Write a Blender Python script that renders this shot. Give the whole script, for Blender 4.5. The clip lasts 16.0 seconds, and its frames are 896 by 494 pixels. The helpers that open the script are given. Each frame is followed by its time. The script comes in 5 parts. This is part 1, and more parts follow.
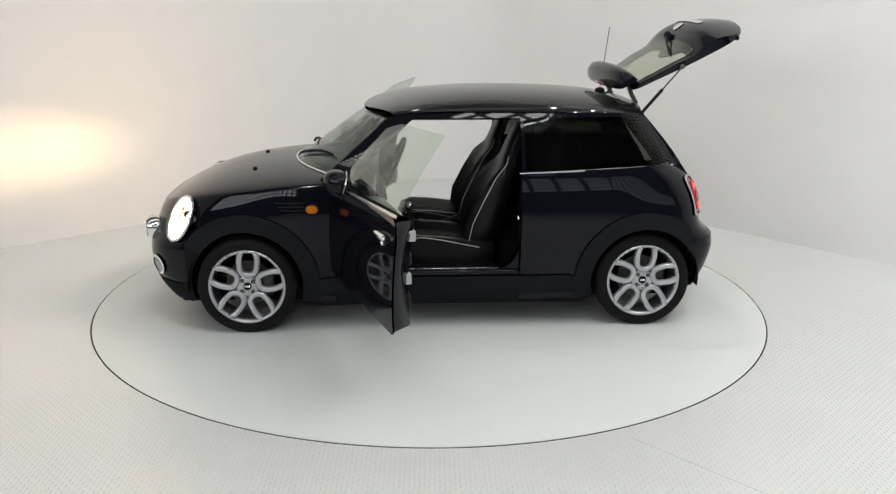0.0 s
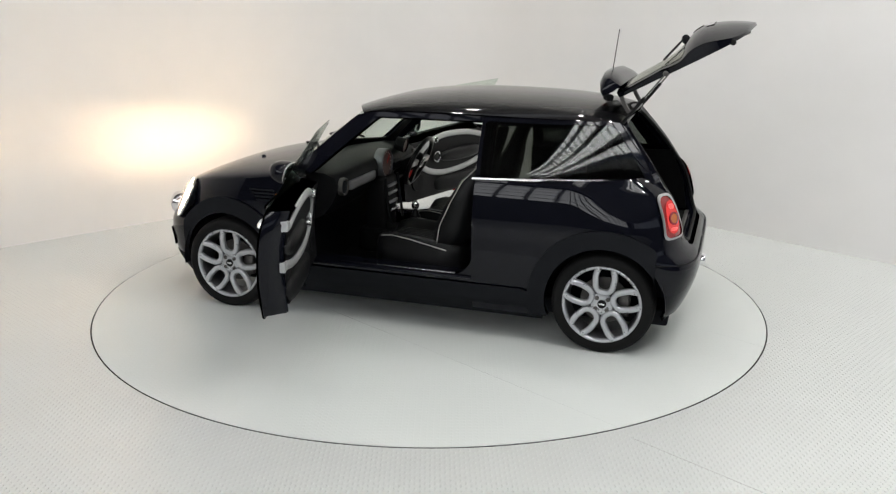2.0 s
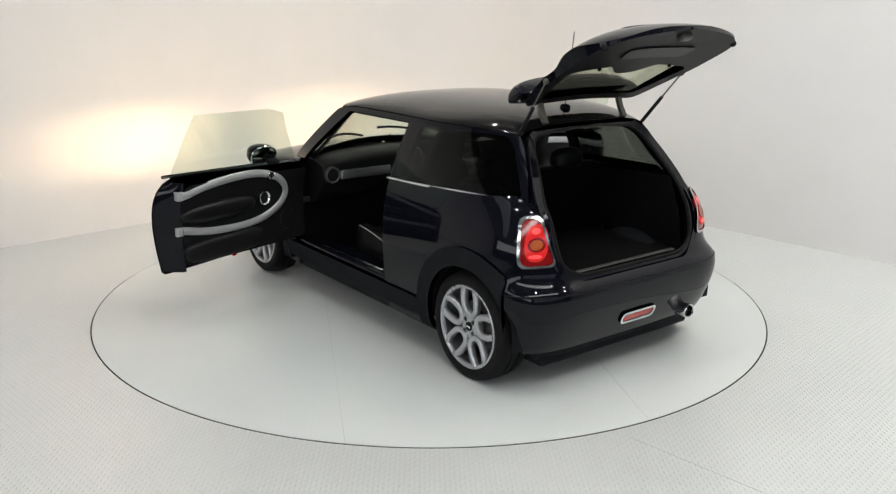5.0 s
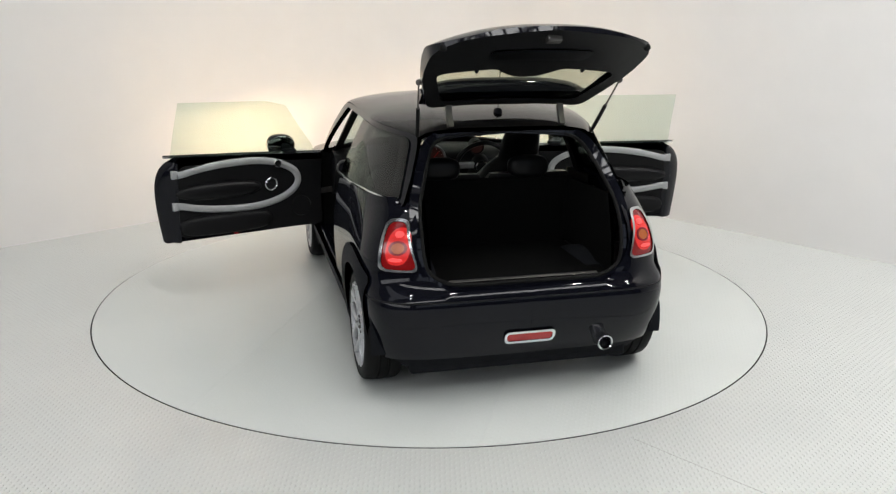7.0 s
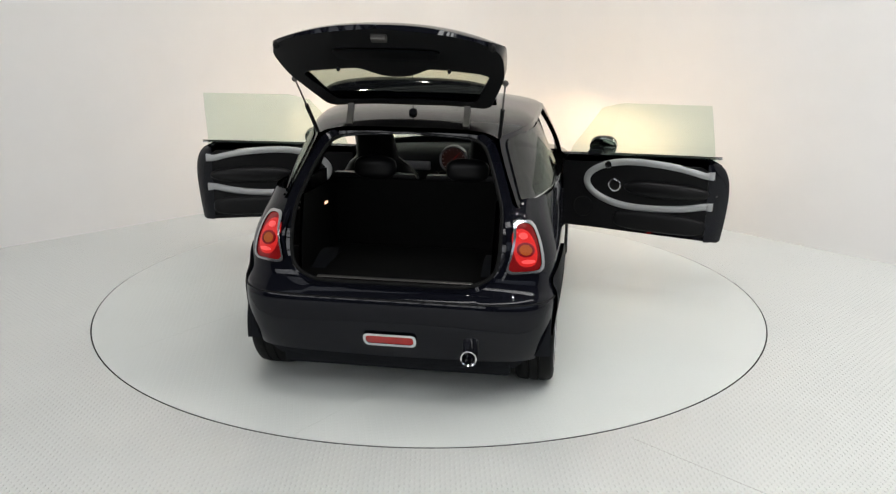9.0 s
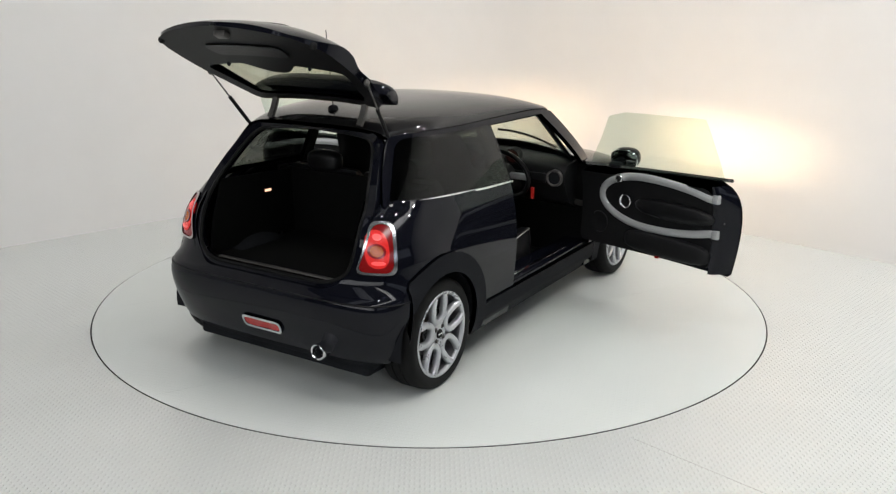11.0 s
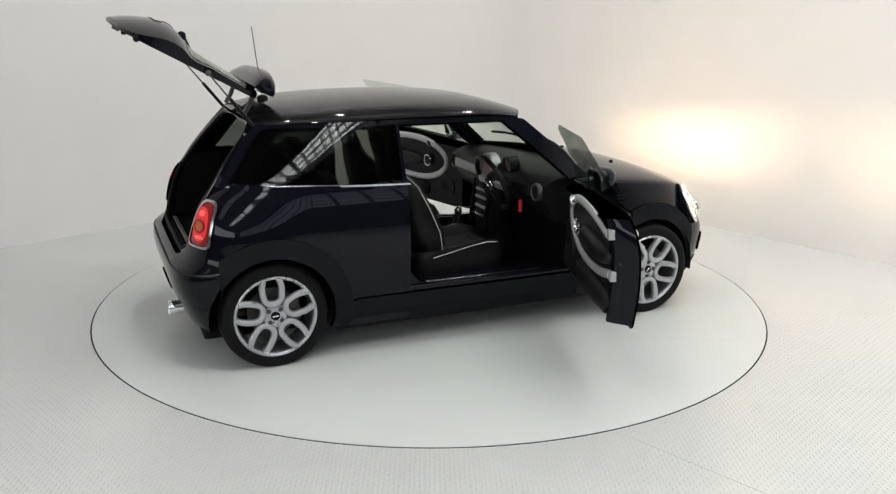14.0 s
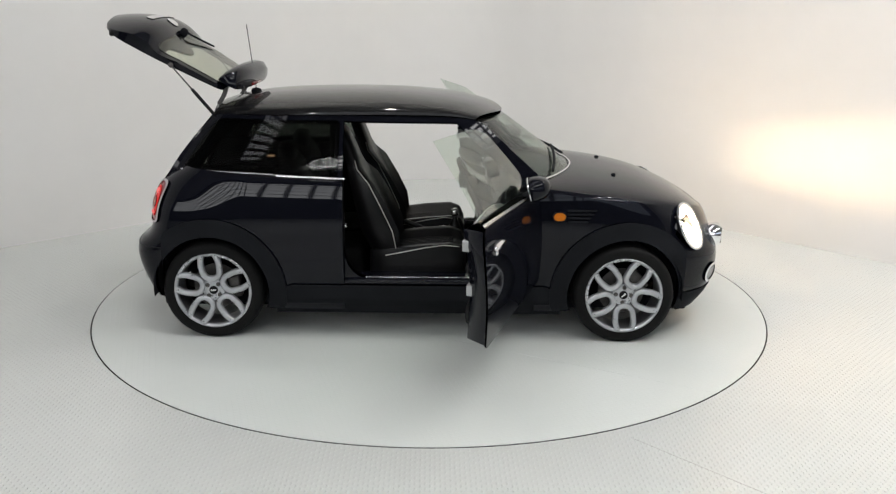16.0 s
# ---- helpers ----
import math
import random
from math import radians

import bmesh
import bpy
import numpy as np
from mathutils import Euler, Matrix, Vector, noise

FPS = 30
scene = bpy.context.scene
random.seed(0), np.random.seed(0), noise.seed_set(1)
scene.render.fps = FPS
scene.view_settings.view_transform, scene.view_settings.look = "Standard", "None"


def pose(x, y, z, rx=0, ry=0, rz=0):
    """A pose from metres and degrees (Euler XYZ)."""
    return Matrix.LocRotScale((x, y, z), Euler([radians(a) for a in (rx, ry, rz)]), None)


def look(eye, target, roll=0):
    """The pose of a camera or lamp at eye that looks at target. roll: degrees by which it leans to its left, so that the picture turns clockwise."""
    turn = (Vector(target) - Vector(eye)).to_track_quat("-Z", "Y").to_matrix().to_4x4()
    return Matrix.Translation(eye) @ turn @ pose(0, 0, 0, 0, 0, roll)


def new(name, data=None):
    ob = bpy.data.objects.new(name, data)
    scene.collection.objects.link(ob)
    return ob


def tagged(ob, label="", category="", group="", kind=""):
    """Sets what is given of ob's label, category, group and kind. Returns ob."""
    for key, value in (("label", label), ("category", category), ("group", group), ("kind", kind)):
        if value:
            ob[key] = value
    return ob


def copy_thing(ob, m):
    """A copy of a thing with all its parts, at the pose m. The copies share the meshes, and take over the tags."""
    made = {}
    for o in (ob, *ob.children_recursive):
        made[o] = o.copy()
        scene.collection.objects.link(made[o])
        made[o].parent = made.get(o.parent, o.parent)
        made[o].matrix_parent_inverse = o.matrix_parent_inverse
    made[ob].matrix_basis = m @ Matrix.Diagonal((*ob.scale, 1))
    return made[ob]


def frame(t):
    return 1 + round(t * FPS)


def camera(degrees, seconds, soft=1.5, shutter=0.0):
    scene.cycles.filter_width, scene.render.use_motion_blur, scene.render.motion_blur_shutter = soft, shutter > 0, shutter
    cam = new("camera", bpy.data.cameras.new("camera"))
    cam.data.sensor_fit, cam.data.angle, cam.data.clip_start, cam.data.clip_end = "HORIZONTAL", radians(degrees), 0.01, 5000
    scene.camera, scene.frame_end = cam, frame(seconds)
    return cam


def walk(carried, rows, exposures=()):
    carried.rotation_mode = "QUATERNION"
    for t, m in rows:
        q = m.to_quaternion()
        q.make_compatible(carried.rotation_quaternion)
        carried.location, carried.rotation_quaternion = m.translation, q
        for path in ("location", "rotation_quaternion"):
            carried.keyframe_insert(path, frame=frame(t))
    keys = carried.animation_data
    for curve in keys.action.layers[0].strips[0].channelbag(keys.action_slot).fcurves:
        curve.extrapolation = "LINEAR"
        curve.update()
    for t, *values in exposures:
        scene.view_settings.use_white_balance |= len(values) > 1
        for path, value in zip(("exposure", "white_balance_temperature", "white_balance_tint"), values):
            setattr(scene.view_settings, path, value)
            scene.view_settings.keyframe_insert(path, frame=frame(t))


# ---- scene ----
# One dark hatchback with open doors and tailgate turns on a round platform in a white photo studio.
cam = camera(54.45, 16.0, soft=1.3)
EYE = (0.0, -5.869, 1.981)
YAW, PITCH, ROLL = radians(1.106), radians(-15.705), 0.583
AIM = (EYE[0] + math.sin(YAW) * math.cos(PITCH), EYE[1] + math.cos(YAW) * math.cos(PITCH), EYE[2] + math.sin(PITCH))
CAM_POSE = look(EYE, AIM, ROLL)
walk(cam, [(0.0, CAM_POSE), (16.0, CAM_POSE)], exposures=[(0.0, 0.0, 6500, 10), (16.0, 0.0, 6500, 10)])


def table_angle(t):
    """Turn of the platform in degrees."""
    return 66.267 - 11.3238 * t - 0.015434 * t * t + 0.000164 * t ** 3


# ---- world and light ----
world = bpy.data.worlds.new("world")
scene.world = world
world.use_nodes = True
wn = world.node_tree
sky = wn.nodes.new("ShaderNodeTexSky")
sky.sky_type, sky.sun_disc = "NISHITA", False
sky.sun_elevation, sky.sun_rotation = radians(40), radians(200)
wn.nodes["Background"].inputs["Strength"].default_value = 0.1
wn.links.new(sky.outputs[0], wn.nodes["Background"].inputs["Color"])

CORNER = Vector((0.15, 4.51, 0))
RM = Matrix.Translation(CORNER) @ Matrix.Rotation(radians(-47), 4, "Z")   # room frame: +x along one wall, -y along the other
ROOM, CEIL = 14.0, 6.2


def area_light(name, m, sx, sy, watts, color=(1, 1, 1)):
    d = bpy.data.lights.new(name, "AREA")
    d.shape, d.size, d.size_y, d.energy, d.color = "RECTANGLE", sx, sy, watts, color
    ob = new(name, d)
    ob.matrix_world = m
    return ob


# skylights of the hall: (centre x, centre y, size x, size y) in the room frame
SKYLIGHTS = [(3.6, -6.9, 1.4, 10.6), (8.2, -6.9, 1.4, 10.6)]
for (sx0, sy0, sw, sh), watts in zip(SKYLIGHTS, (60, 650)):
    area_light("skylight", RM @ pose(sx0, sy0, CEIL + 0.42), sw, sh, watts, (0.995, 0.995, 0.985))

# high window bands added to the two walls behind the camera, brightening the studio
WIN_Z0, WIN_Z1, WIN_A, WIN_B = 3.1, 5.7, 1.2, 12.8
WMID, WLEN = (WIN_A + WIN_B) / 2, WIN_B - WIN_A
area_light("added_window", RM @ pose(WMID, -14.1, (WIN_Z0 + WIN_Z1) / 2, 90, 0, 0), WLEN, WIN_Z1 - WIN_Z0, 390, (0.995, 0.995, 0.985))
area_light("added_window", RM @ pose(14.1, -WMID, (WIN_Z0 + WIN_Z1) / 2, 90, 0, 90), WLEN, WIN_Z1 - WIN_Z0, 60, (1.0, 0.98, 0.97))

# ---- materials ----


def mat(name, color, rough=0.5, metal=0.0, coat=0.0, emit=None, estr=0.0, grain=0.0, gscale=40.0, bump=0.0, bscale=60.0, rvar=0.0, spec=0.5):
    m = bpy.data.materials.new(name)
    m.use_nodes = True
    nt = m.node_tree
    b = nt.nodes["Principled BSDF"]
    b.inputs["Base Color"].default_value = (*color, 1)
    b.inputs["Roughness"].default_value = rough
    b.inputs["Metallic"].default_value = metal
    b.inputs["Coat Weight"].default_value = coat
    b.inputs["Coat Roughness"].default_value = 0.03
    b.inputs["Coat IOR"].default_value = 1.36
    b.inputs["Specular IOR Level"].default_value = spec
    if emit:
        b.inputs["Emission Color"].default_value = (*emit, 1)
        b.inputs["Emission Strength"].default_value = estr
    if grain or rvar or bump:
        tc = nt.nodes.new("ShaderNodeTexCoord")
    if grain or rvar:
        n1 = nt.nodes.new("ShaderNodeTexNoise")
        n1.inputs["Scale"].default_value, n1.inputs["Detail"].default_value = gscale, 6
        nt.links.new(tc.outputs["Object"], n1.inputs["Vector"])
        n2 = nt.nodes.new("ShaderNodeTexNoise")
        n2.inputs["Scale"].default_value, n2.inputs["Detail"].default_value = gscale / 14, 3
        nt.links.new(tc.outputs["Object"], n2.inputs["Vector"])
        add = nt.nodes.new("ShaderNodeMath")
        add.operation = "ADD"
        nt.links.new(n1.outputs[0], add.inputs[0])
        nt.links.new(n2.outputs[0], add.inputs[1])
        if grain:
            mr = nt.nodes.new("ShaderNodeMapRange")
            mr.inputs["From Min"].default_value, mr.inputs["From Max"].default_value = 0.6, 1.4
            mr.inputs["To Min"].default_value, mr.inputs["To Max"].default_value = 1 - grain, 1 + grain
            nt.links.new(add.outputs[0], mr.inputs["Value"])
            vm = nt.nodes.new("ShaderNodeVectorMath")
            vm.operation = "SCALE"
            vm.inputs[0].default_value = color
            nt.links.new(mr.outputs[0], vm.inputs["Scale"])
            nt.links.new(vm.outputs[0], b.inputs["Base Color"])
        if rvar:
            mr = nt.nodes.new("ShaderNodeMapRange")
            mr.inputs["From Min"].default_value, mr.inputs["From Max"].default_value = 0.6, 1.4
            mr.inputs["To Min"].default_value, mr.inputs["To Max"].default_value = max(0.02, rough - rvar), rough + rvar
            nt.links.new(add.outputs[0], mr.inputs["Value"])
            nt.links.new(mr.outputs[0], b.inputs["Roughness"])
    if bump:
        nb = nt.nodes.new("ShaderNodeTexNoise")
        nb.inputs["Scale"].default_value, nb.inputs["Detail"].default_value = bscale, 4
        nt.links.new(tc.outputs["Object"], nb.inputs["Vector"])
        bp = nt.nodes.new("ShaderNodeBump")
        bp.inputs["Strength"].default_value, bp.inputs["Distance"].default_value = bump, 0.002
        nt.links.new(nb.outputs[0], bp.inputs["Height"])
        nt.links.new(bp.outputs[0], b.inputs["Normal"])
    return m


def glass_mat(name, tint, rough=0.01):
    m = bpy.data.materials.new(name)
    m.use_nodes = True
    nt = m.node_tree
    nt.nodes.remove(nt.nodes["Principled BSDF"])
    tr = nt.nodes.new("ShaderNodeBsdfTransparent")
    tr.inputs[0].default_value = (*tint, 1)
    gl = nt.nodes.new("ShaderNodeBsdfGlossy")
    gl.inputs["Roughness"].default_value = rough
    lw = nt.nodes.new("ShaderNodeLayerWeight")
    lw.inputs["Blend"].default_value = 0.5
    pw = nt.nodes.new("ShaderNodeMath")
    pw.operation = "POWER"
    pw.inputs[1].default_value = 4.0
    nt.links.new(lw.outputs["Facing"], pw.inputs[0])
    fr = nt.nodes.new("ShaderNodeMapRange")
    fr.inputs["To Min"].default_value, fr.inputs["To Max"].default_value = 0.028, 0.75
    nt.links.new(pw.outputs[0], fr.inputs["Value"])
    mx = nt.nodes.new("ShaderNodeMixShader")
    nt.links.new(fr.outputs[0], mx.inputs[0])
    nt.links.new(tr.outputs[0], mx.inputs[1])
    nt.links.new(gl.outputs[0], mx.inputs[2])
    nt.links.new(mx.outputs[0], nt.nodes["Material Output"].inputs[0])
    return m


def tread_mat(name, color, rough, depth):
    """Painted chequer plate: two crossed sets of short raised bars about 3 cm long."""
    m = mat(name, color, rough, grain=0.035, gscale=1.6)
    nt = m.node_tree
    b = nt.nodes["Principled BSDF"]
    tc = nt.nodes.new("ShaderNodeTexCoord")
    heights = []
    for k in range(2):
        mp = nt.nodes.new("ShaderNodeMapping")
        mp.inputs["Rotation"].default_value = (0, 0, radians(45 + 90 * k))
        mp.inputs["Location"].default_value = (0.0078 * k, 0.0078 * k, 0)
        nt.links.new(tc.outputs["Object"], mp.inputs["Vector"])
        sp = nt.nodes.new("ShaderNodeSeparateXYZ")
        nt.links.new(mp.outputs[0], sp.inputs[0])
        outs = []
        for axis, freq, power in (("X", 2 * math.pi / 0.031, 1.0), ("Y", 2 * math.pi / 0.031, 1.0)):
            mu = nt.nodes.new("ShaderNodeMath")
            mu.operation = "MULTIPLY"
            mu.inputs[1].default_value = freq
            nt.links.new(sp.outputs[axis], mu.inputs[0])
            co = nt.nodes.new("ShaderNodeMath")
            co.operation = "COSINE"
            nt.links.new(mu.outputs[0], co.inputs[0])
            mr = nt.nodes.new("ShaderNodeMapRange")
            lo = 0.72 if axis == "X" else -0.2
            mr.inputs["From Min"].default_value, mr.inputs["From Max"].default_value = lo, 1.0
            nt.links.new(co.outputs[0], mr.inputs["Value"])
            outs.append(mr)
        pr = nt.nodes.new("ShaderNodeMath")
        pr.operation = "MULTIPLY"
        nt.links.new(outs[0].outputs[0], pr.inputs[0])
        nt.links.new(outs[1].outputs[0], pr.inputs[1])
        heights.append(pr)
    mx = nt.nodes.new("ShaderNodeMath")
    mx.operation = "MAXIMUM"
    nt.links.new(heights[0].outputs[0], mx.inputs[0])
    nt.links.new(heights[1].outputs[0], mx.inputs[1])
    bp = nt.nodes.new("ShaderNodeBump")
    bp.inputs["Strength"].default_value, bp.inputs["Distance"].default_value = 1.0, depth
    nt.links.new(mx.outputs[0], bp.inputs["Height"])
    nt.links.new(bp.outputs[0], b.inputs["Normal"])
    return m


WALL = mat("white_wall_paint", (0.80, 0.79, 0.775), 0.6, grain=0.025, gscale=3.0, bump=0.08, bscale=30)
HALL = mat("dark_hall_wall", (0.06, 0.06, 0.062), 0.8, grain=0.2, gscale=2.0)
CEILING = mat("ceiling_paint", (0.10, 0.10, 0.10), 0.8, grain=0.04, gscale=2.0)
FLOOR = tread_mat("painted_chequer_plate", (0.57, 0.59, 0.575), 0.26, 0.0042)
TABLE = tread_mat("painted_platform_plate", (0.54, 0.565, 0.548), 0.33, 0.0008)
# dark colour in place of the shade inside the platform gap
GROOVE = mat("gap_shade", (0.018, 0.017, 0.015), 0.8, grain=0.2)
JOINT = mat("plate_joint", (0.33, 0.34, 0.32), 0.6, grain=0.3, gscale=20)
STEEL_BAR = mat("painted_steel_bar", (0.12, 0.12, 0.12), 0.5, metal=0.3, grain=0.1)
PAINT = mat("black_blue_car_paint", (0.0032, 0.0036, 0.0066), 0.45, coat=0.78, grain=0.25, gscale=900.0, spec=0.01)
ROOFPAINT = mat("black_roof_paint", (0.003, 0.003, 0.0036), 0.45, coat=0.8, grain=0.2, gscale=900.0, spec=0.05)
PLASTIC = mat("black_textured_plastic", (0.013, 0.0138, 0.0158), 0.48, grain=0.15, gscale=120, bump=0.15, bscale=500, spec=0.02)
RUBBER = mat("tyre_rubber", (0.006, 0.006, 0.006), 0.6, grain=0.2, gscale=60, bump=0.2, bscale=200, spec=0.12)
ALLOY = mat("silver_alloy", (0.44, 0.45, 0.47), 0.30, metal=0.65, grain=0.06, gscale=80, rvar=0.06)
# darker copy of the alloy: shade inside the rim is put into its colour
ALLOY_DARK = mat("shaded_alloy_barrel", (0.25, 0.25, 0.26), 0.42, metal=0.8, grain=0.15, gscale=60)
IRON = mat("brake_iron", (0.10, 0.095, 0.09), 0.45, metal=0.7, grain=0.3, gscale=40)
CHROME = mat("chrome", (0.82, 0.82, 0.83), 0.06, metal=1.0, rvar=0.02, gscale=30)
LAMPCHROME = mat("lamp_chrome", (0.52, 0.52, 0.53), 0.20, metal=1.0, rvar=0.03, gscale=30)
MIRROR = mat("tinted_mirror", (0.42, 0.44, 0.43), 0.04, metal=1.0)
BRIGHT = mat("bright_trim", (0.80, 0.80, 0.80), 0.22, metal=0.8, rvar=0.03, gscale=30)
SATIN = mat("satin_silver_trim", (0.40, 0.405, 0.41), 0.36, metal=0.35, grain=0.05, gscale=90)
LEATHER = mat("black_leather", (0.005, 0.005, 0.0055), 0.36, grain=0.2, gscale=60, bump=0.3, bscale=260, spec=0.2)
CARPET = mat("black_carpet", (0.0035, 0.0035, 0.0035), 0.95, grain=0.3, gscale=300, bump=0.4, bscale=700, spec=0.08)
TRIM = mat("black_interior_trim", (0.0085, 0.0085, 0.009), 0.45, grain=0.15, gscale=100, bump=0.15, bscale=420, spec=0.12)
PIPING = mat("white_piping", (0.55, 0.54, 0.51), 0.5, grain=0.06)
LABEL = mat("white_label", (0.75, 0.75, 0.74), 0.5, grain=0.04)
DIAL = mat("dial_face", (0.022, 0.012, 0.011), 0.35, grain=0.2, emit=(1.0, 0.2, 0.12), estr=0.006)
# slight glow added to the dial needle and key tag; neither is a lamp
REDGLOW = mat("glowing_red", (0.35, 0.01, 0.01), 0.4, emit=(1.0, 0.05, 0.03), estr=0.08)
CLEAR = glass_mat("clear_tinted_glass", (0.88, 0.93, 0.89))
PRIVACY = glass_mat("dark_privacy_glass", (0.34, 0.36, 0.34))
HATCHGLASS = glass_mat("tailgate_glass", (0.80, 0.82, 0.74))
LENS = glass_mat("clear_lamp_lens", (0.93, 0.93, 0.93))
HEADGLOW = mat("headlamp_glow", (0.9, 0.88, 0.8), 0.25, emit=(1.0, 0.72, 0.45), estr=80.0)
BEAM = mat("headlamp_burner", (1, 1, 1), 0.5, emit=(1.0, 0.66, 0.36), estr=5200.0)
REDLENS = mat("red_lamp_glass", (0.13, 0.003, 0.004), 0.15, coat=0.4, grain=0.35, gscale=45, emit=(1.0, 0.02, 0.02), estr=0.07)
REDHOT = mat("lit_red_lamp", (0.45, 0.012, 0.012), 0.2, coat=0.3, grain=0.3, gscale=80, emit=(1.0, 0.035, 0.03), estr=0.32)
HOTCORE = mat("bulb_hot_spot", (0.6, 0.05, 0.05), 0.3, emit=(1.0, 0.10, 0.09), estr=0.6)
AMBER = mat("amber_lamp_glass", (0.45, 0.13, 0.01), 0.15, coat=1.0, grain=0.2, gscale=60, emit=(1.0, 0.30, 0.02), estr=0.05)
TURN = mat("dim_amber_glass", (0.30, 0.055, 0.004), 0.25, coat=0.3, grain=0.3, gscale=150, emit=(1.0, 0.20, 0.01), estr=0.07)
REFLECTOR = mat("red_reflector", (0.42, 0.008, 0.008), 0.2, coat=1.0, grain=0.2, gscale=80)

# ---- mesh tools ----


def curve(*pts):
    """A smooth function through (x, y) pairs."""
    xs = [p[0] for p in pts]
    ys = [p[1] for p in pts]
    n = len(xs)
    tg = []
    for i in range(n):
        a, b = max(0, i - 1), min(n - 1, i + 1)
        tg.append((ys[b] - ys[a]) / (xs[b] - xs[a]))

    def f(x):
        if x <= xs[0]:
            return ys[0] + tg[0] * (x - xs[0])
        if x >= xs[-1]:
            return ys[-1] + tg[-1] * (x - xs[-1])
        i = 0
        while x > xs[i + 1]:
            i += 1
        h = xs[i + 1] - xs[i]
        t = (x - xs[i]) / h
        return ((2 * t ** 3 - 3 * t * t + 1) * ys[i] + (t ** 3 - 2 * t * t + t) * h * tg[i]
                + (3 * t * t - 2 * t ** 3) * ys[i + 1] + (t ** 3 - t * t) * h * tg[i + 1])
    return f


def mesh_of(name, verts, faces, smooth=True):
    me = bpy.data.meshes.new(name)
    me.from_pydata([tuple(v) for v in verts], [], faces)
    me.polygons.foreach_set("use_smooth", [smooth] * len(me.polygons))
    me.update()
    return me


def part(name, data, material, parent=None, label="", m=None):
    """One mesh object under a thing or a part. data: a mesh or a bmesh."""
    if isinstance(data, bmesh.types.BMesh):
        me = bpy.data.meshes.new(name)
        data.to_mesh(me)
        data.free()
        data = me
    if not data.materials:
        data.materials.append(material)
    ob = new(name, data)
    if parent:
        ob.parent = parent
    if m is not None:
        ob.matrix_basis = m
    return tagged(ob, label=label)


def inside(poly, x, y):
    r, n = False, len(poly)
    for i in range(n):
        (x1, y1), (x2, y2) = poly[i], poly[i - 1]
        if (y1 > y) != (y2 > y) and x < (x2 - x1) * (y - y1) / (y2 - y1) + x1:
            r = not r
    return r


def dense(poly, step):
    out = []
    for i in range(len(poly)):
        (x1, y1), (x2, y2) = poly[i], poly[(i + 1) % len(poly)]
        k = max(1, int(math.hypot(x2 - x1, y2 - y1) / step + 0.5))
        out += [(x1 + (x2 - x1) * j / k, y1 + (y2 - y1) * j / k) for j in range(k)]
    return out


def near_edge(loops, x, y, d):
    for lp in loops:
        for (a, b) in lp:
            if abs(a - x) < d and abs(b - y) < d:
                return True
    return False


def panel(name, outline, f, step=0.03, thick=0.012, holes=(), ref=(0, 0, 0.6), mirror=False, shift=(0, 0, 0), lift=0.0, flip=False, cut=None):
    """A curved sheet with real thickness: the flat outline (with holes) carried by f(a, b) into space, smooth-shaded, facing away from ref."""
    from mathutils.geometry import delaunay_2d_cdt
    loops = [dense(outline, step)] + [dense(h, step) for h in holes]
    pts, edges = [], []
    for lp in loops:
        s = len(pts)
        pts += lp
        edges += [(s + i, s + (i + 1) % len(lp)) for i in range(len(lp))]
    xs, ys = [p[0] for p in outline], [p[1] for p in outline]
    row, y = 0, min(ys) + step * 0.5
    while y < max(ys):
        x = min(xs) + (0.25 if row % 2 else 0.75) * step
        while x < max(xs):
            if inside(outline, x, y) and not any(inside(h, x, y) for h in holes) and not near_edge(loops, x, y, step * 0.55):
                pts.append((x, y))
            x += step
        y += step * 0.87
        row += 1
    vs, _, fs, _, _, _ = delaunay_2d_cdt([Vector(p) for p in pts], edges, [], 0, 1e-6)
    tris = []
    for t in fs:
        cx, cy = sum(vs[i][0] for i in t) / 3, sum(vs[i][1] for i in t) / 3
        if inside(outline, cx, cy) and not any(inside(h, cx, cy) for h in holes):
            tris.append(tuple(t))
    ref = Vector(ref)
    P, N = [], []
    h = 0.002
    for v in vs:
        p = Vector(f(v[0], v[1]))
        da = Vector(f(v[0] + h, v[1])) - Vector(f(v[0] - h, v[1]))
        db = Vector(f(v[0], v[1] + h)) - Vector(f(v[0], v[1] - h))
        n = da.cross(db)
        away = p - ref
        if n.length < 1e-9:
            n = away.copy()
        n.normalize()
        if (n.dot(away) < 0) != flip:
            n = -n
        p = p + n * lift
        if mirror:
            p.y, n.y = -p.y, -n.y
        P.append(p - Vector(shift))
        N.append(n)
    V, NN, F = list(P), list(N), []
    count = {}
    for a, b, c in tris:
        if cut and cut((P[a] + P[b] + P[c]) / 3):
            continue
        fn = (P[b] - P[a]).cross(P[c] - P[a])
        if fn.dot(N[a] + N[b] + N[c]) < 0:
            a, b, c = a, c, b
        F.append((a, b, c))
        for e in ((a, b), (b, c), (c, a)):
            count[e] = 1
    if thick:
        k = len(P)
        V += [p - n * thick for p, n in zip(P, N)]
        NN += [-n for n in N]
        F += [(k + c, k + b, k + a) for a, b, c in list(F)]
        for (a, b) in list(count):
            if (b, a) not in count:
                s = len(V)
                V += [P[a], P[b], V[k + b], V[k + a]]
                fn = (V[s + 2] - V[s + 1]).cross(V[s] - V[s + 1])
                fn.normalize()
                NN += [fn] * 4
                F.append((s + 1, s, s + 3, s + 2))
    me = mesh_of(name, V, F)
    me.normals_split_custom_set_from_vertices([tuple(n) for n in NN])
    return me


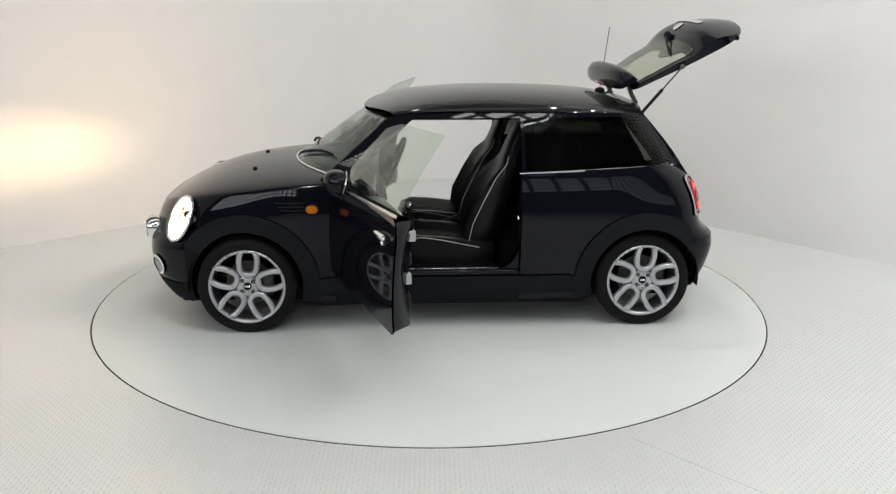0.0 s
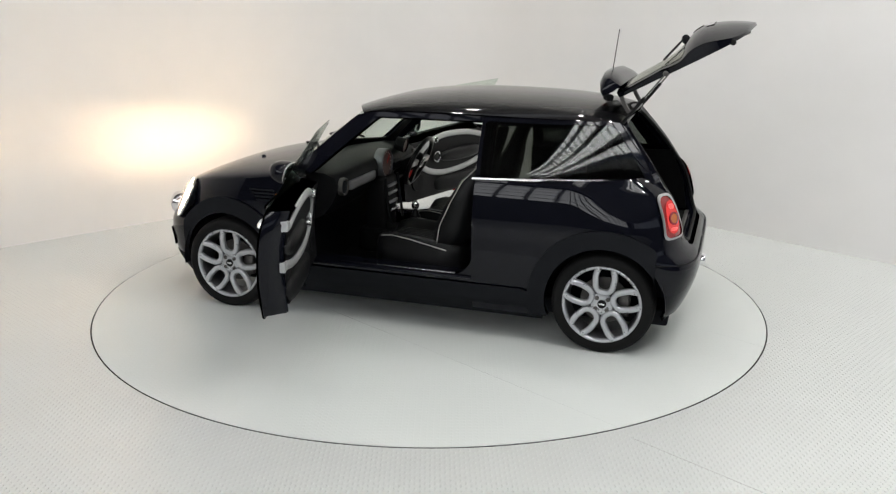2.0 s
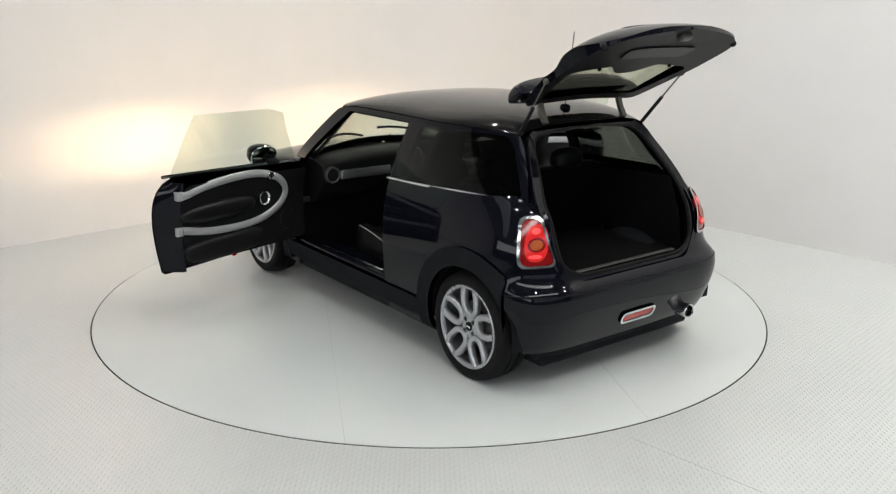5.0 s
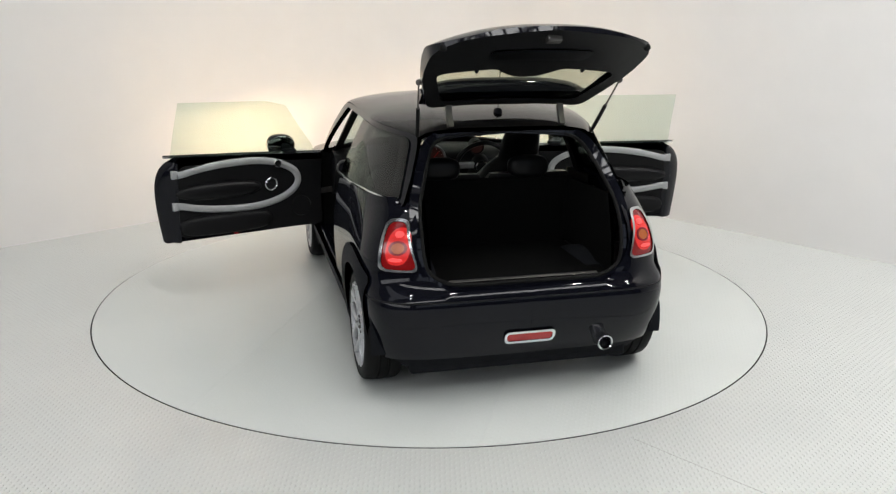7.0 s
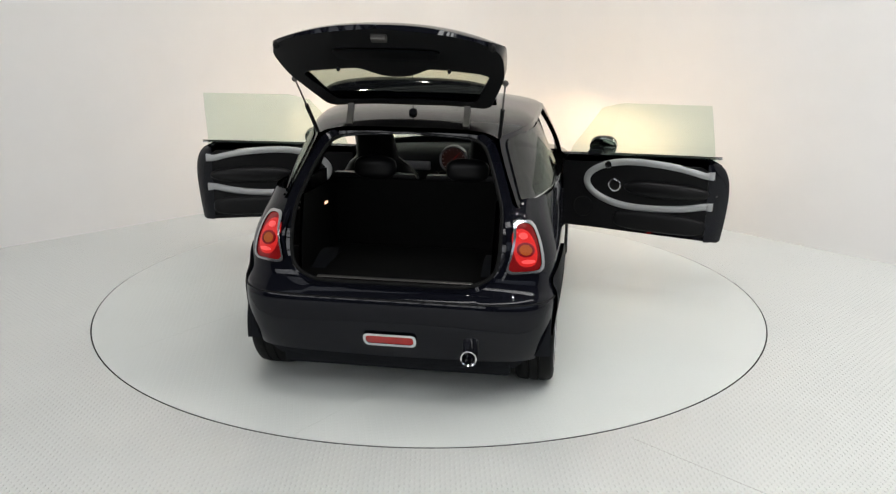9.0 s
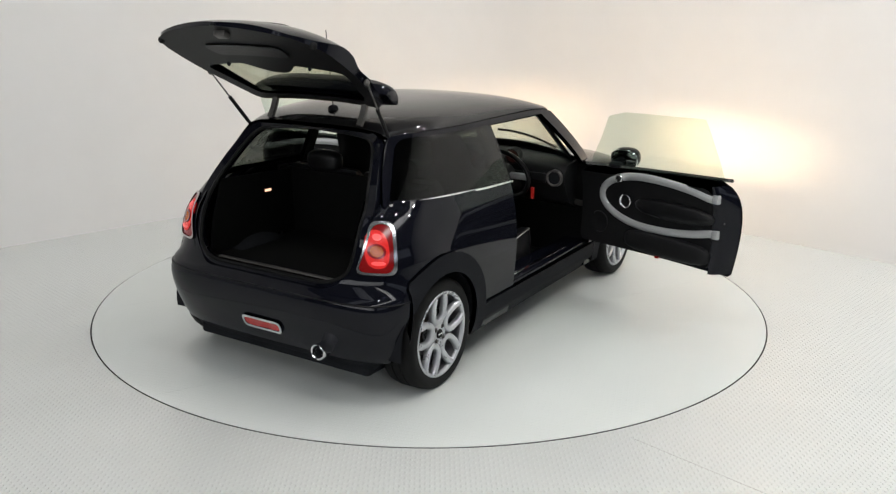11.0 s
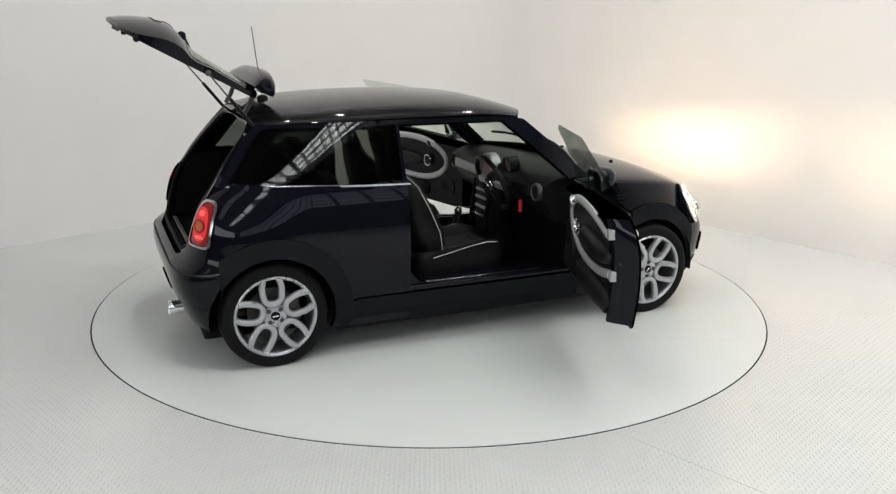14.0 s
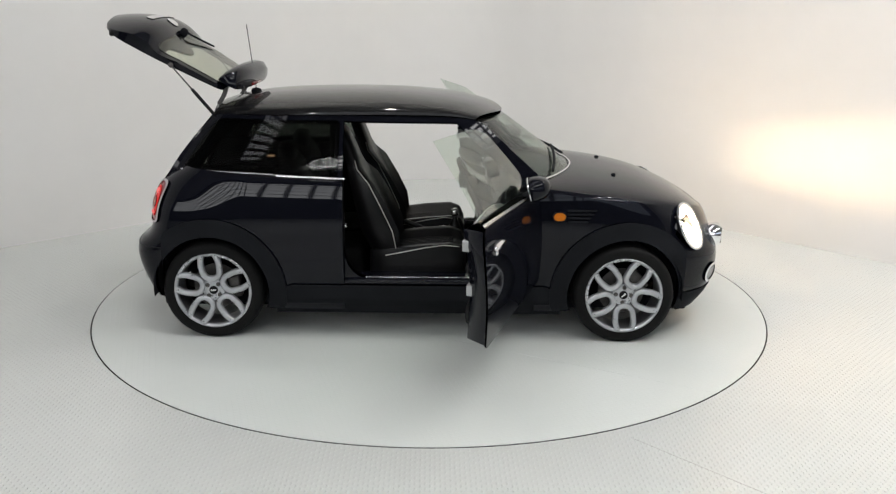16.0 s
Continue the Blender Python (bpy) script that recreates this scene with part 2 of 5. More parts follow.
def lathe(name, prof, segs=48, axis="Y", closed=False):
    """Turns (along, radius) pairs round an axis."""
    V, F = [], []
    n = len(prof)
    for i in range(segs):
        a = 2 * math.pi * i / segs
        for al, r in prof:
            c, s = r * math.cos(a), r * math.sin(a)
            V.append({"Y": (c, al, s), "X": (al, c, s), "Z": (c, s, al)}[axis])
    for i in range(segs):
        j = (i + 1) % segs
        for k in range(n if closed else n - 1):
            l = (k + 1) % n
            F.append((i * n + k, i * n + l, j * n + l, j * n + k))
    bm = bmesh.new()
    vs = [bm.verts.new(v) for v in V]
    for q in F:
        try:
            bm.faces.new([vs[i] for i in q])
        except ValueError:
            pass
    bmesh.ops.remove_doubles(bm, verts=bm.verts, dist=1e-5)
    bmesh.ops.recalc_face_normals(bm, faces=bm.faces)
    for fc in bm.faces:
        fc.smooth = True
    me = bpy.data.meshes.new(name)
    bm.to_mesh(me)
    bm.free()
    me.set_sharp_from_angle(angle=radians(38))
    return me


def sweep(name, path, section, closed=False, up=(0, 0, 1), scale=None):
    """Carries a flat section (list of (side, up) pairs) along a path."""
    V, F = [], []
    n, k = len(path), len(section)
    path = [Vector(p) for p in path]
    for i, p in enumerate(path):
        a = path[i - 1] if (i or closed) else p
        b = path[(i + 1) % n] if (i < n - 1 or closed) else p
        t = (b - a).normalized()
        s = t.cross(Vector(up))
        if s.length < 1e-4:
            s = t.cross(Vector((1, 0, 0)))
        s.normalize()
        u = s.cross(t)
        g = scale[i] if scale else 1.0
        V += [p + s * (q[0] * g) + u * (q[1] * g) for q in section]
    for i in range(n if closed else n - 1):
        j = (i + 1) % n
        for q in range(k):
            r = (q + 1) % k
            F.append((i * k + q, i * k + r, j * k + r, j * k + q))
    if not closed:
        F += [tuple(range(k))[::-1], tuple((n - 1) * k + q for q in range(k))]
    bm = bmesh.new()
    vs = [bm.verts.new(v) for v in V]
    for q in F:
        bm.faces.new([vs[i] for i in q])
    bmesh.ops.recalc_face_normals(bm, faces=bm.faces)
    for fc in bm.faces:
        fc.smooth = True
    me = bpy.data.meshes.new(name)
    bm.to_mesh(me)
    bm.free()
    me.set_sharp_from_angle(angle=radians(50))
    return me


def disc(r, n=10, ry=None):
    return [(r * math.cos(2 * math.pi * i / n), (ry or r) * math.sin(2 * math.pi * i / n)) for i in range(n)]


def box(name, x0, x1, y0, y1, z0, z1, bevel=0.0, segs=2, taper=None):
    bm = bmesh.new()
    bmesh.ops.create_cube(bm, size=1.0)
    for v in bm.verts:
        v.co = (x0 + (v.co.x + 0.5) * (x1 - x0), y0 + (v.co.y + 0.5) * (y1 - y0), z0 + (v.co.z + 0.5) * (z1 - z0))
    if taper:
        for v in bm.verts:
            v.co = taper(v.co)
    if bevel:
        bmesh.ops.bevel(bm, geom=bm.edges[:], offset=bevel, segments=segs, affect="EDGES", profile=0.6)
    for fc in bm.faces:
        fc.smooth = bool(bevel)
    me = bpy.data.meshes.new(name)
    bm.to_mesh(me)
    bm.free()
    return me


def soft_shape(name, rings):
    """Closes a stack of rings (lists of points, equal counts) into a smooth body with end caps."""
    k = len(rings[0])
    V = [p for r in rings for p in r]
    F = []
    for i in range(len(rings) - 1):
        for q in range(k):
            r = (q + 1) % k
            F.append((i * k + q, i * k + r, (i + 1) * k + r, (i + 1) * k + q))
    F += [tuple(range(k)), tuple((len(rings) - 1) * k + q for q in range(k))]
    bm = bmesh.new()
    vs = [bm.verts.new(v) for v in V]
    for q in F:
        bm.faces.new([vs[i] for i in q])
    bmesh.ops.recalc_face_normals(bm, faces=bm.faces)
    for fc in bm.faces:
        fc.smooth = True
    me = bpy.data.meshes.new(name)
    bm.to_mesh(me)
    bm.free()
    me.set_sharp_from_angle(angle=radians(60))
    return me


def rounded(pts, r, n=6):
    """The closed polygon with its corners rounded; pts may carry their own radius as a third number."""
    out = []
    m = len(pts)
    for i in range(m):
        p, a, b = Vector(pts[i][:2]), Vector(pts[i - 1][:2]), Vector(pts[(i + 1) % m][:2])
        rr = pts[i][2] if len(pts[i]) > 2 else r
        d1, d2 = (a - p), (b - p)
        rr = min(rr, d1.length * 0.48, d2.length * 0.48)
        if rr < 1e-4:
            out.append(tuple(p))
            continue
        s, e = p + d1.normalized() * rr, p + d2.normalized() * rr
        for j in range(n + 1):
            t = j / n
            q = s * (1 - t) ** 2 + p * 2 * t * (1 - t) + e * t * t
            out.append(tuple(q))
    return out


# ---- the room ----


def room_box(name, x0, x1, y0, y1, z0, z1, material, label, category):
    ob = part(name, box(name, x0, x1, y0, y1, z0, z1), material, label=label, m=RM.copy())
    return tagged(ob, category=category, kind="structure")


FW = 1.0   # radius of the rounded corner between the two walls
room_box("wall_north", FW, ROOM, 0, 0.2, 0, CEIL, WALL, "smooth white painted studio wall", "wall")
room_box("wall_west", -0.2, 0, -ROOM, -FW, 0, CEIL, WALL, "smooth white painted studio wall", "wall")
for z0, z1 in ((0, WIN_Z0), (WIN_Z1, CEIL)):
    room_box("wall_east", ROOM, ROOM + 0.2, -ROOM, 0, z0, z1, HALL, "plain dark hall wall", "wall")
    room_box("wall_south", 0, ROOM, -ROOM - 0.2, -ROOM, z0, z1, HALL, "plain dark hall wall", "wall")
for a, c in ((0, WIN_A), (WIN_B, ROOM)):
    room_box("wall_east", ROOM, ROOM + 0.2, -c, -a, WIN_Z0, WIN_Z1, HALL, "plain dark hall wall", "wall")
    room_box("wall_south", a, c, -ROOM - 0.2, -ROOM, WIN_Z0, WIN_Z1, HALL, "plain dark hall wall", "wall")
upright = box("glazing_bar", -0.04, 0.04, -0.04, 0.04, WIN_Z0, WIN_Z1)
crossbar = box("glazing_bar", -WLEN / 2, WLEN / 2, -0.03, 0.03, -0.03, 0.03)
for k, m in enumerate((RM @ pose(WMID, -13.95, 0), RM @ pose(13.95, -WMID, 0, 0, 0, 90))):
    w = tagged(new("window_%d" % (k + 3)), "added band of high hall windows with dark bars", "window", kind="structure")
    w.matrix_basis = m
    for i in range(-9, 10):
        part("glazing_bar", upright, STEEL_BAR, w, m=pose(i * WLEN / 19.5, 0, 0))
    for i in range(4):
        part("glazing_bar", crossbar, STEEL_BAR, w, m=pose(0, 0.065, WIN_Z0 + 0.4 + 0.6 * i))
V, F = [], []
for i in range(25):
    a = math.pi / 2 + (math.pi / 2) * i / 24
    for rr in (FW, FW + 0.2):
        for z in (0, CEIL):
            V.append((FW + rr * math.cos(a), -FW + rr * math.sin(a), z))
    if i:
        s = 4 * i
        F += [(s - 4, s, s + 1, s - 3), (s - 2, s - 1, s + 3, s + 2)]
tagged(part("wall_corner", mesh_of("wall_corner", V, F), WALL, label="rounded white corner between two studio walls", m=RM.copy()), category="wall", kind="structure")

# ceiling with two long glazed openings
bm = bmesh.new()
xs = [-0.2, SKYLIGHTS[0][0] - 0.7, SKYLIGHTS[0][0] + 0.7, SKYLIGHTS[1][0] - 0.7, SKYLIGHTS[1][0] + 0.7, ROOM + 0.2]
y0, y1 = SKYLIGHTS[0][1] - 5.3, SKYLIGHTS[0][1] + 5.3
slabs = [(xs[i], xs[i + 1], -ROOM - 0.2, 0.2) for i in (0, 2, 4)]
slabs += [(xs[i], xs[i + 1], a, b) for i in (1, 3) for a, b in ((-ROOM - 0.2, y0), (y1, 0.2))]
for a, b, c, d in slabs:
    r = bmesh.ops.create_cube(bm, size=1.0)
    for v in r["verts"]:
        v.co = (a + (v.co.x + 0.5) * (b - a), c + (v.co.y + 0.5) * (d - c), CEIL + (v.co.z + 0.5) * 0.3)
tagged(part("ceiling", bm, CEILING, label="plain pale ceiling with two long skylights", m=RM.copy()), category="ceiling", kind="structure")
bar_mesh_x = box("glazing_bar", -0.7, 0.7, -0.03, 0.03, 0, 0.08)
bar_mesh_y = box("glazing_bar", -0.03, 0.03, -5.3, 5.3, 0.002, 0.078)
for k, (sx0, sy0, sw, sh) in enumerate(SKYLIGHTS):
    frame_ob = tagged(new("window_%d" % (k + 1)), "long roof skylight with a dark steel grid", "skylight", kind="structure")
    frame_ob.matrix_basis = RM @ pose(sx0, sy0, CEIL + 0.1)
    for i in range(-12, 13):
        part("glazing_bar", bar_mesh_x, STEEL_BAR, frame_ob, m=pose(0, i * 0.42, 0))
    for i in (-1, 0, 1):
        part("glazing_bar", bar_mesh_y, STEEL_BAR, frame_ob, m=pose(i * 0.35, 0, 0.09))

# small round downlights, seen as highlights on paint and floor
SPOT_GLOW = mat("lit_downlight", (0.9, 0.9, 0.9), 0.5, emit=(1.0, 0.975, 0.94), estr=570.0)
down = tagged(part("downlight", lathe("downlight", [(0.0, 0.11), (-0.05, 0.115), (-0.06, 0.105), (-0.03, 0.085)], 24, "Z"), STEEL_BAR, label="small round lit ceiling downlight"), category="ceiling light", group="downlights of the studio")
part("bulb", lathe("bulb", [(-0.03, 0.083), (-0.032, 0.001)], 20, "Z"), SPOT_GLOW, down)
# the last two are extra, added to brighten the right-hand wall
spots = [(-1.7, -1.2), (-0.4, -2.6), (1.5, -2.6), (3.0, -1.2), (-0.5, 1.9), (1.9, 1.5), (3.4, 0.4), (4.6, -1.0), (4.4, -2.8)]
down.matrix_basis = pose(*spots[0], CEIL)
for x, y in spots[1:]:
    copy_thing(down, pose(x, y, CEIL))

# floor with a round hole for the platform
TR = 2.25
V, F = [], []
N = 192
for i in range(N):
    a = 2 * math.pi * i / N
    c, s = math.cos(a), math.sin(a)
    V += [((TR + 0.003) * c, (TR + 0.003) * s, -0.10), ((TR + 0.003) * c, (TR + 0.003) * s, -0.002), ((TR + 0.007) * c, (TR + 0.007) * s, 0.0), (14.5 * c, 14.5 * s, 0.0)]
for i in range(N):
    j = (i + 1) % N
    for k in range(3):
        F.append((4 * i + k, 4 * i + k + 1, 4 * j + k + 1, 4 * j + k))
F = [f[::-1] for f in F]
fl = mesh_of("floor", V, F)
fl.set_sharp_from_angle(angle=radians(30))
tagged(part("floor", fl, FLOOR, label="pale grey-green painted chequer-plate steel floor"), category="floor", kind="structure")
tagged(part("gap_floor", lathe("gap_floor", [(-0.099, 0.001), (-0.099, TR + 0.0022), (-0.0025, TR + 0.0022)], N, "Z"), GROOVE, label="gap lining coloured dark for the shade in it"), category="floor", kind="structure")
for x0, y0, x1, y1 in ((0.95, -2.15, 1.75, -3.0), (2.55, -2.9, 3.4, -2.05), (-2.9, -1.6, -1.9, -2.75)):
    d = Vector((x1 - x0, y1 - y0)).normalized() * 0.0016
    V = [(x0 - d.y, y0 + d.x, 0.0006), (x0 + d.y, y0 - d.x, 0.0006), (x1 + d.y, y1 - d.x, 0.0006), (x1 - d.y, y1 + d.x, 0.0006)]
    V += [(x, y, -0.004) for x, y, z in V]
    tagged(part("trim", mesh_of("trim", V, [(0, 1, 2, 3), (0, 4, 5, 1), (1, 5, 6, 2), (2, 6, 7, 3), (3, 7, 4, 0)], False), JOINT, label="thin painted-over joint between steel floor plates"), category="floor joint", kind="structure")
turntable = tagged(new("turntable"), "round pale painted steel turntable set flush in the floor", "turntable")
part("rim_side", lathe("rim_side", [(-0.095, TR - 0.0052), (-0.0025, TR - 0.0052)], N, "Z"), GROOVE, turntable, "turntable edge coloured dark for the gap's shade")
PR_ = TR - 0.0055
cuts = [-PR_, -0.75, 0.75, PR_]
for k in range(3):
    x0, x1 = cuts[k] + (0.0006 if k else 0), cuts[k + 1] - (0.0006 if k < 2 else 0)
    rim_pts = []
    a0, a1 = math.acos(max(-1.0, x0 / PR_)), math.acos(min(1.0, x1 / PR_))
    for i in range(97):
        a = a0 + (a1 - a0) * i / 96
        rim_pts.append((PR_ * math.cos(a), PR_ * math.sin(a)))
    poly = rim_pts + [(x, -y) for x, y in rim_pts[::-1]]
    bm = bmesh.new()
    vs = [bm.verts.new((x, y, 0.0)) for x, y in poly]
    bmesh.ops.remove_doubles(bm, verts=bm.verts, dist=1e-4)
    fc = bm.faces.new(bm.verts)
    ext = bmesh.ops.extrude_face_region(bm, geom=[fc])
    for v in ext["geom"]:
        if isinstance(v, bmesh.types.BMVert):
            v.co.z = -0.03
    bmesh.ops.recalc_face_normals(bm, faces=bm.faces)
    part("plate", bm, TABLE, turntable, "painted steel deck plate")

# ---- the car: x forward, y to its left, z up, origin on the ground between the axles ----
car = tagged(new("car"), "black-blue three-door hatchback with doors and tailgate open", "car")
WX, HUB, TYRE = 1.2335, 0.297, 0.303
XAF, XAR, PF, PR = 0.9, -1.0, 2.7, 5.0
wid = curve((0.15, 0.775), (0.25, 0.80), (0.35, 0.815), (0.5, 0.828), (0.62, 0.832), (0.75, 0.826), (0.85, 0.812), (0.95, 0.788), (1.05, 0.75))
xfront = curve((0.15, 1.79), (0.25, 1.865), (0.35, 1.905), (0.45, 1.915), (0.55, 1.90), (0.65, 1.87), (0.72, 1.835), (0.8, 1.76), (0.95, 1.55))
xrear = curve((0.15, -1.60), (0.25, -1.67), (0.35, -1.715), (0.45, -1.745), (0.53, -1.75), (0.575, -1.735), (0.61, -1.69), (0.66, -1.664), (0.75, -1.648), (0.85, -1.628), (0.91, -1.603), (0.96, -1.565), (0.99, -1.525), (1.02, -1.475), (1.06, -1.42))
UF, UR = XAF + 0.84 * math.pi / 2, XAR - 0.84 * math.pi / 2


def squarer(z):
    """1 at bumper height, 0 above: the bumpers have squarer corners."""
    t = min(1.0, max(0.0, (0.66 - z) / 0.16))
    return t * t * (3 - 2 * t)


def body(u, z):
    """The outer skin below the windows: u runs along the side and round the corner to the middle of nose or tail."""
    w = wid(z)
    if XAR <= u <= XAF:
        return (u, w, z)
    if u > XAF:
        a, reach, p, x0, sg = (u - XAF) / 0.84, xfront(z) - XAF, PF + 0.9 * squarer(z), XAF, 1
    else:
        a, reach, p, x0, sg = (XAR - u) / 0.84, XAR - xrear(z), PR + 1.0 * squarer(z), XAR, -1
        k, q = min(1.0, max(0.0, (z - 0.74) / 0.28)), min(1.0, a / 0.75)
        w -= 0.075 * k * k * (3 - 2 * k) * q * q * (3 - 2 * q)
    c, s = math.cos(a), math.sin(a)
    r = (abs(c / w) ** p + abs(s / reach) ** p) ** (-1 / p)
    return (x0 + sg * r * s, r * c, z)


def ux(x, z):
    """u at which the skin has the length coordinate x."""
    if XAR <= x <= XAF:
        return x
    lo, hi = (XAF, UF) if x > 0 else (XAR, UR)
    for _ in range(40):
        mid = (lo + hi) / 2
        if abs(body(mid, z)[0]) < abs(x):
            lo = mid
        else:
            hi = mid
    return lo


def uy(y, z, end):
    """u at which the skin at the nose (end 1) or tail (end -1) has the half width y."""
    lo, hi = (XAF, UF) if end > 0 else (XAR, UR)
    for _ in range(40):
        mid = (lo + hi) / 2
        if body(mid, z)[1] > y:
            lo = mid
        else:
            hi = mid
    return lo


shoulder = curve((0.6, 0.935), (0.9, 0.90), (1.2, 0.865), (1.45, 0.83), (1.7, 0.785), (2.0, 0.73), (UF, 0.71))
spine = curve((0.6, 0.985), (0.95, 0.970), (1.1, 0.957), (1.3, 0.929), (1.45, 0.895), (1.6, 0.842), (1.7, 0.795), (1.8, 0.735), (1.86, 0.69))
EDGE = [body(0.6 + (UF - 0.6) * i / 240, shoulder(0.6 + (UF - 0.6) * i / 240)) for i in range(241)]
XN = EDGE[-1][0]


def edge_at(x):
    for i in range(240):
        if EDGE[i + 1][0] >= x:
            a, b = EDGE[i], EDGE[i + 1]
            t = (x - a[0]) / max(1e-6, b[0] - a[0])
            return a[1] + (b[1] - a[1]) * t, a[2] + (b[2] - a[2]) * t
    return EDGE[-1][1], EDGE[-1][2]


def hood_f(x, yn):
    """Bonnet and wing tops: yn is the half width scaled to 0.8."""
    ey, ez = edge_at(min(x, XN))
    v = min(1.0, abs(yn) / 0.8)
    zc = max(ez, spine(x))
    return (x, ey * yn / 0.8, ez + (zc - ez) * (1 - v ** 2.3) ** (1 / 1.9))


def green_y(x, z):
    t = max(0.0, (z - 0.95) / 0.38)
    y = 0.786 - 0.165 * t ** 1.2
    if x < -0.6:
        y -= (0.13 + 0.10 * t) * ((-x - 0.6) / 0.8) ** 2
    if x > 0.3:
        y -= 0.05 * ((x - 0.3) / 0.5) ** 2
    return y


def green(x, z):
    """The sides round the windows."""
    return (x, green_y(x, z), z)


roof_mid = curve((-1.31, 1.350), (-1.2, 1.384), (-1.0, 1.416), (-0.7, 1.434), (-0.35, 1.439), (-0.1, 1.432), (0.2, 1.403), (0.4, 1.356), (0.56, 1.30))
roof_edge = curve((-1.31, 1.298), (-1.0, 1.326), (0.0, 1.338), (0.25, 1.328), (0.45, 1.292), (0.56, 1.255))


def roof_f(x, yn):
    v = min(1.0, abs(yn) / 0.6)
    ez = roof_edge(x)
    return (x, yn / 0.6 * (green_y(x, 1.325) + 0.006), ez + (roof_mid(x) - ez) * (1 - v ** 2.6) ** (1 / 1.6))


def screen_f(a, b):
    v, t = a / 0.75, b / 0.5
    lo = Vector((0.965 - 0.27 * v * v, 0.685 * v, 0.970 - 0.04 * v * v))
    hi = Vector((0.50 - 0.19 * v * v, 0.575 * v, 1.305 + 0.005 * v * v))
    return lo.lerp(hi, t)


def arc(cx, cz, r, a0, a1, n=28):
    return [(cx + r * math.cos(radians(a0 + (a1 - a0) * i / n)), cz + r * math.sin(radians(a0 + (a1 - a0) * i / n))) for i in range(n + 1)]


def to_u(pts):
    return [(ux(x, z), z) for x, z in pts]


LAMP = Vector((1.638, 0.655, 0.686))
LN = Vector((0.70, 0.56, 0.45)).normalized()
LSX = Vector((0, 0, 1)).cross(LN).normalized()
LSY = LN.cross(LSX)


def lamp_cut(p):
    """True where the skin gives way to a headlamp."""
    d = Vector((p.x, abs(p.y), p.z)) - LAMP
    return abs(d.dot(LN)) < 0.10 and (d.dot(LSX) / 0.106) ** 2 + (d.dot(LSY) / 0.134) ** 2 < 1


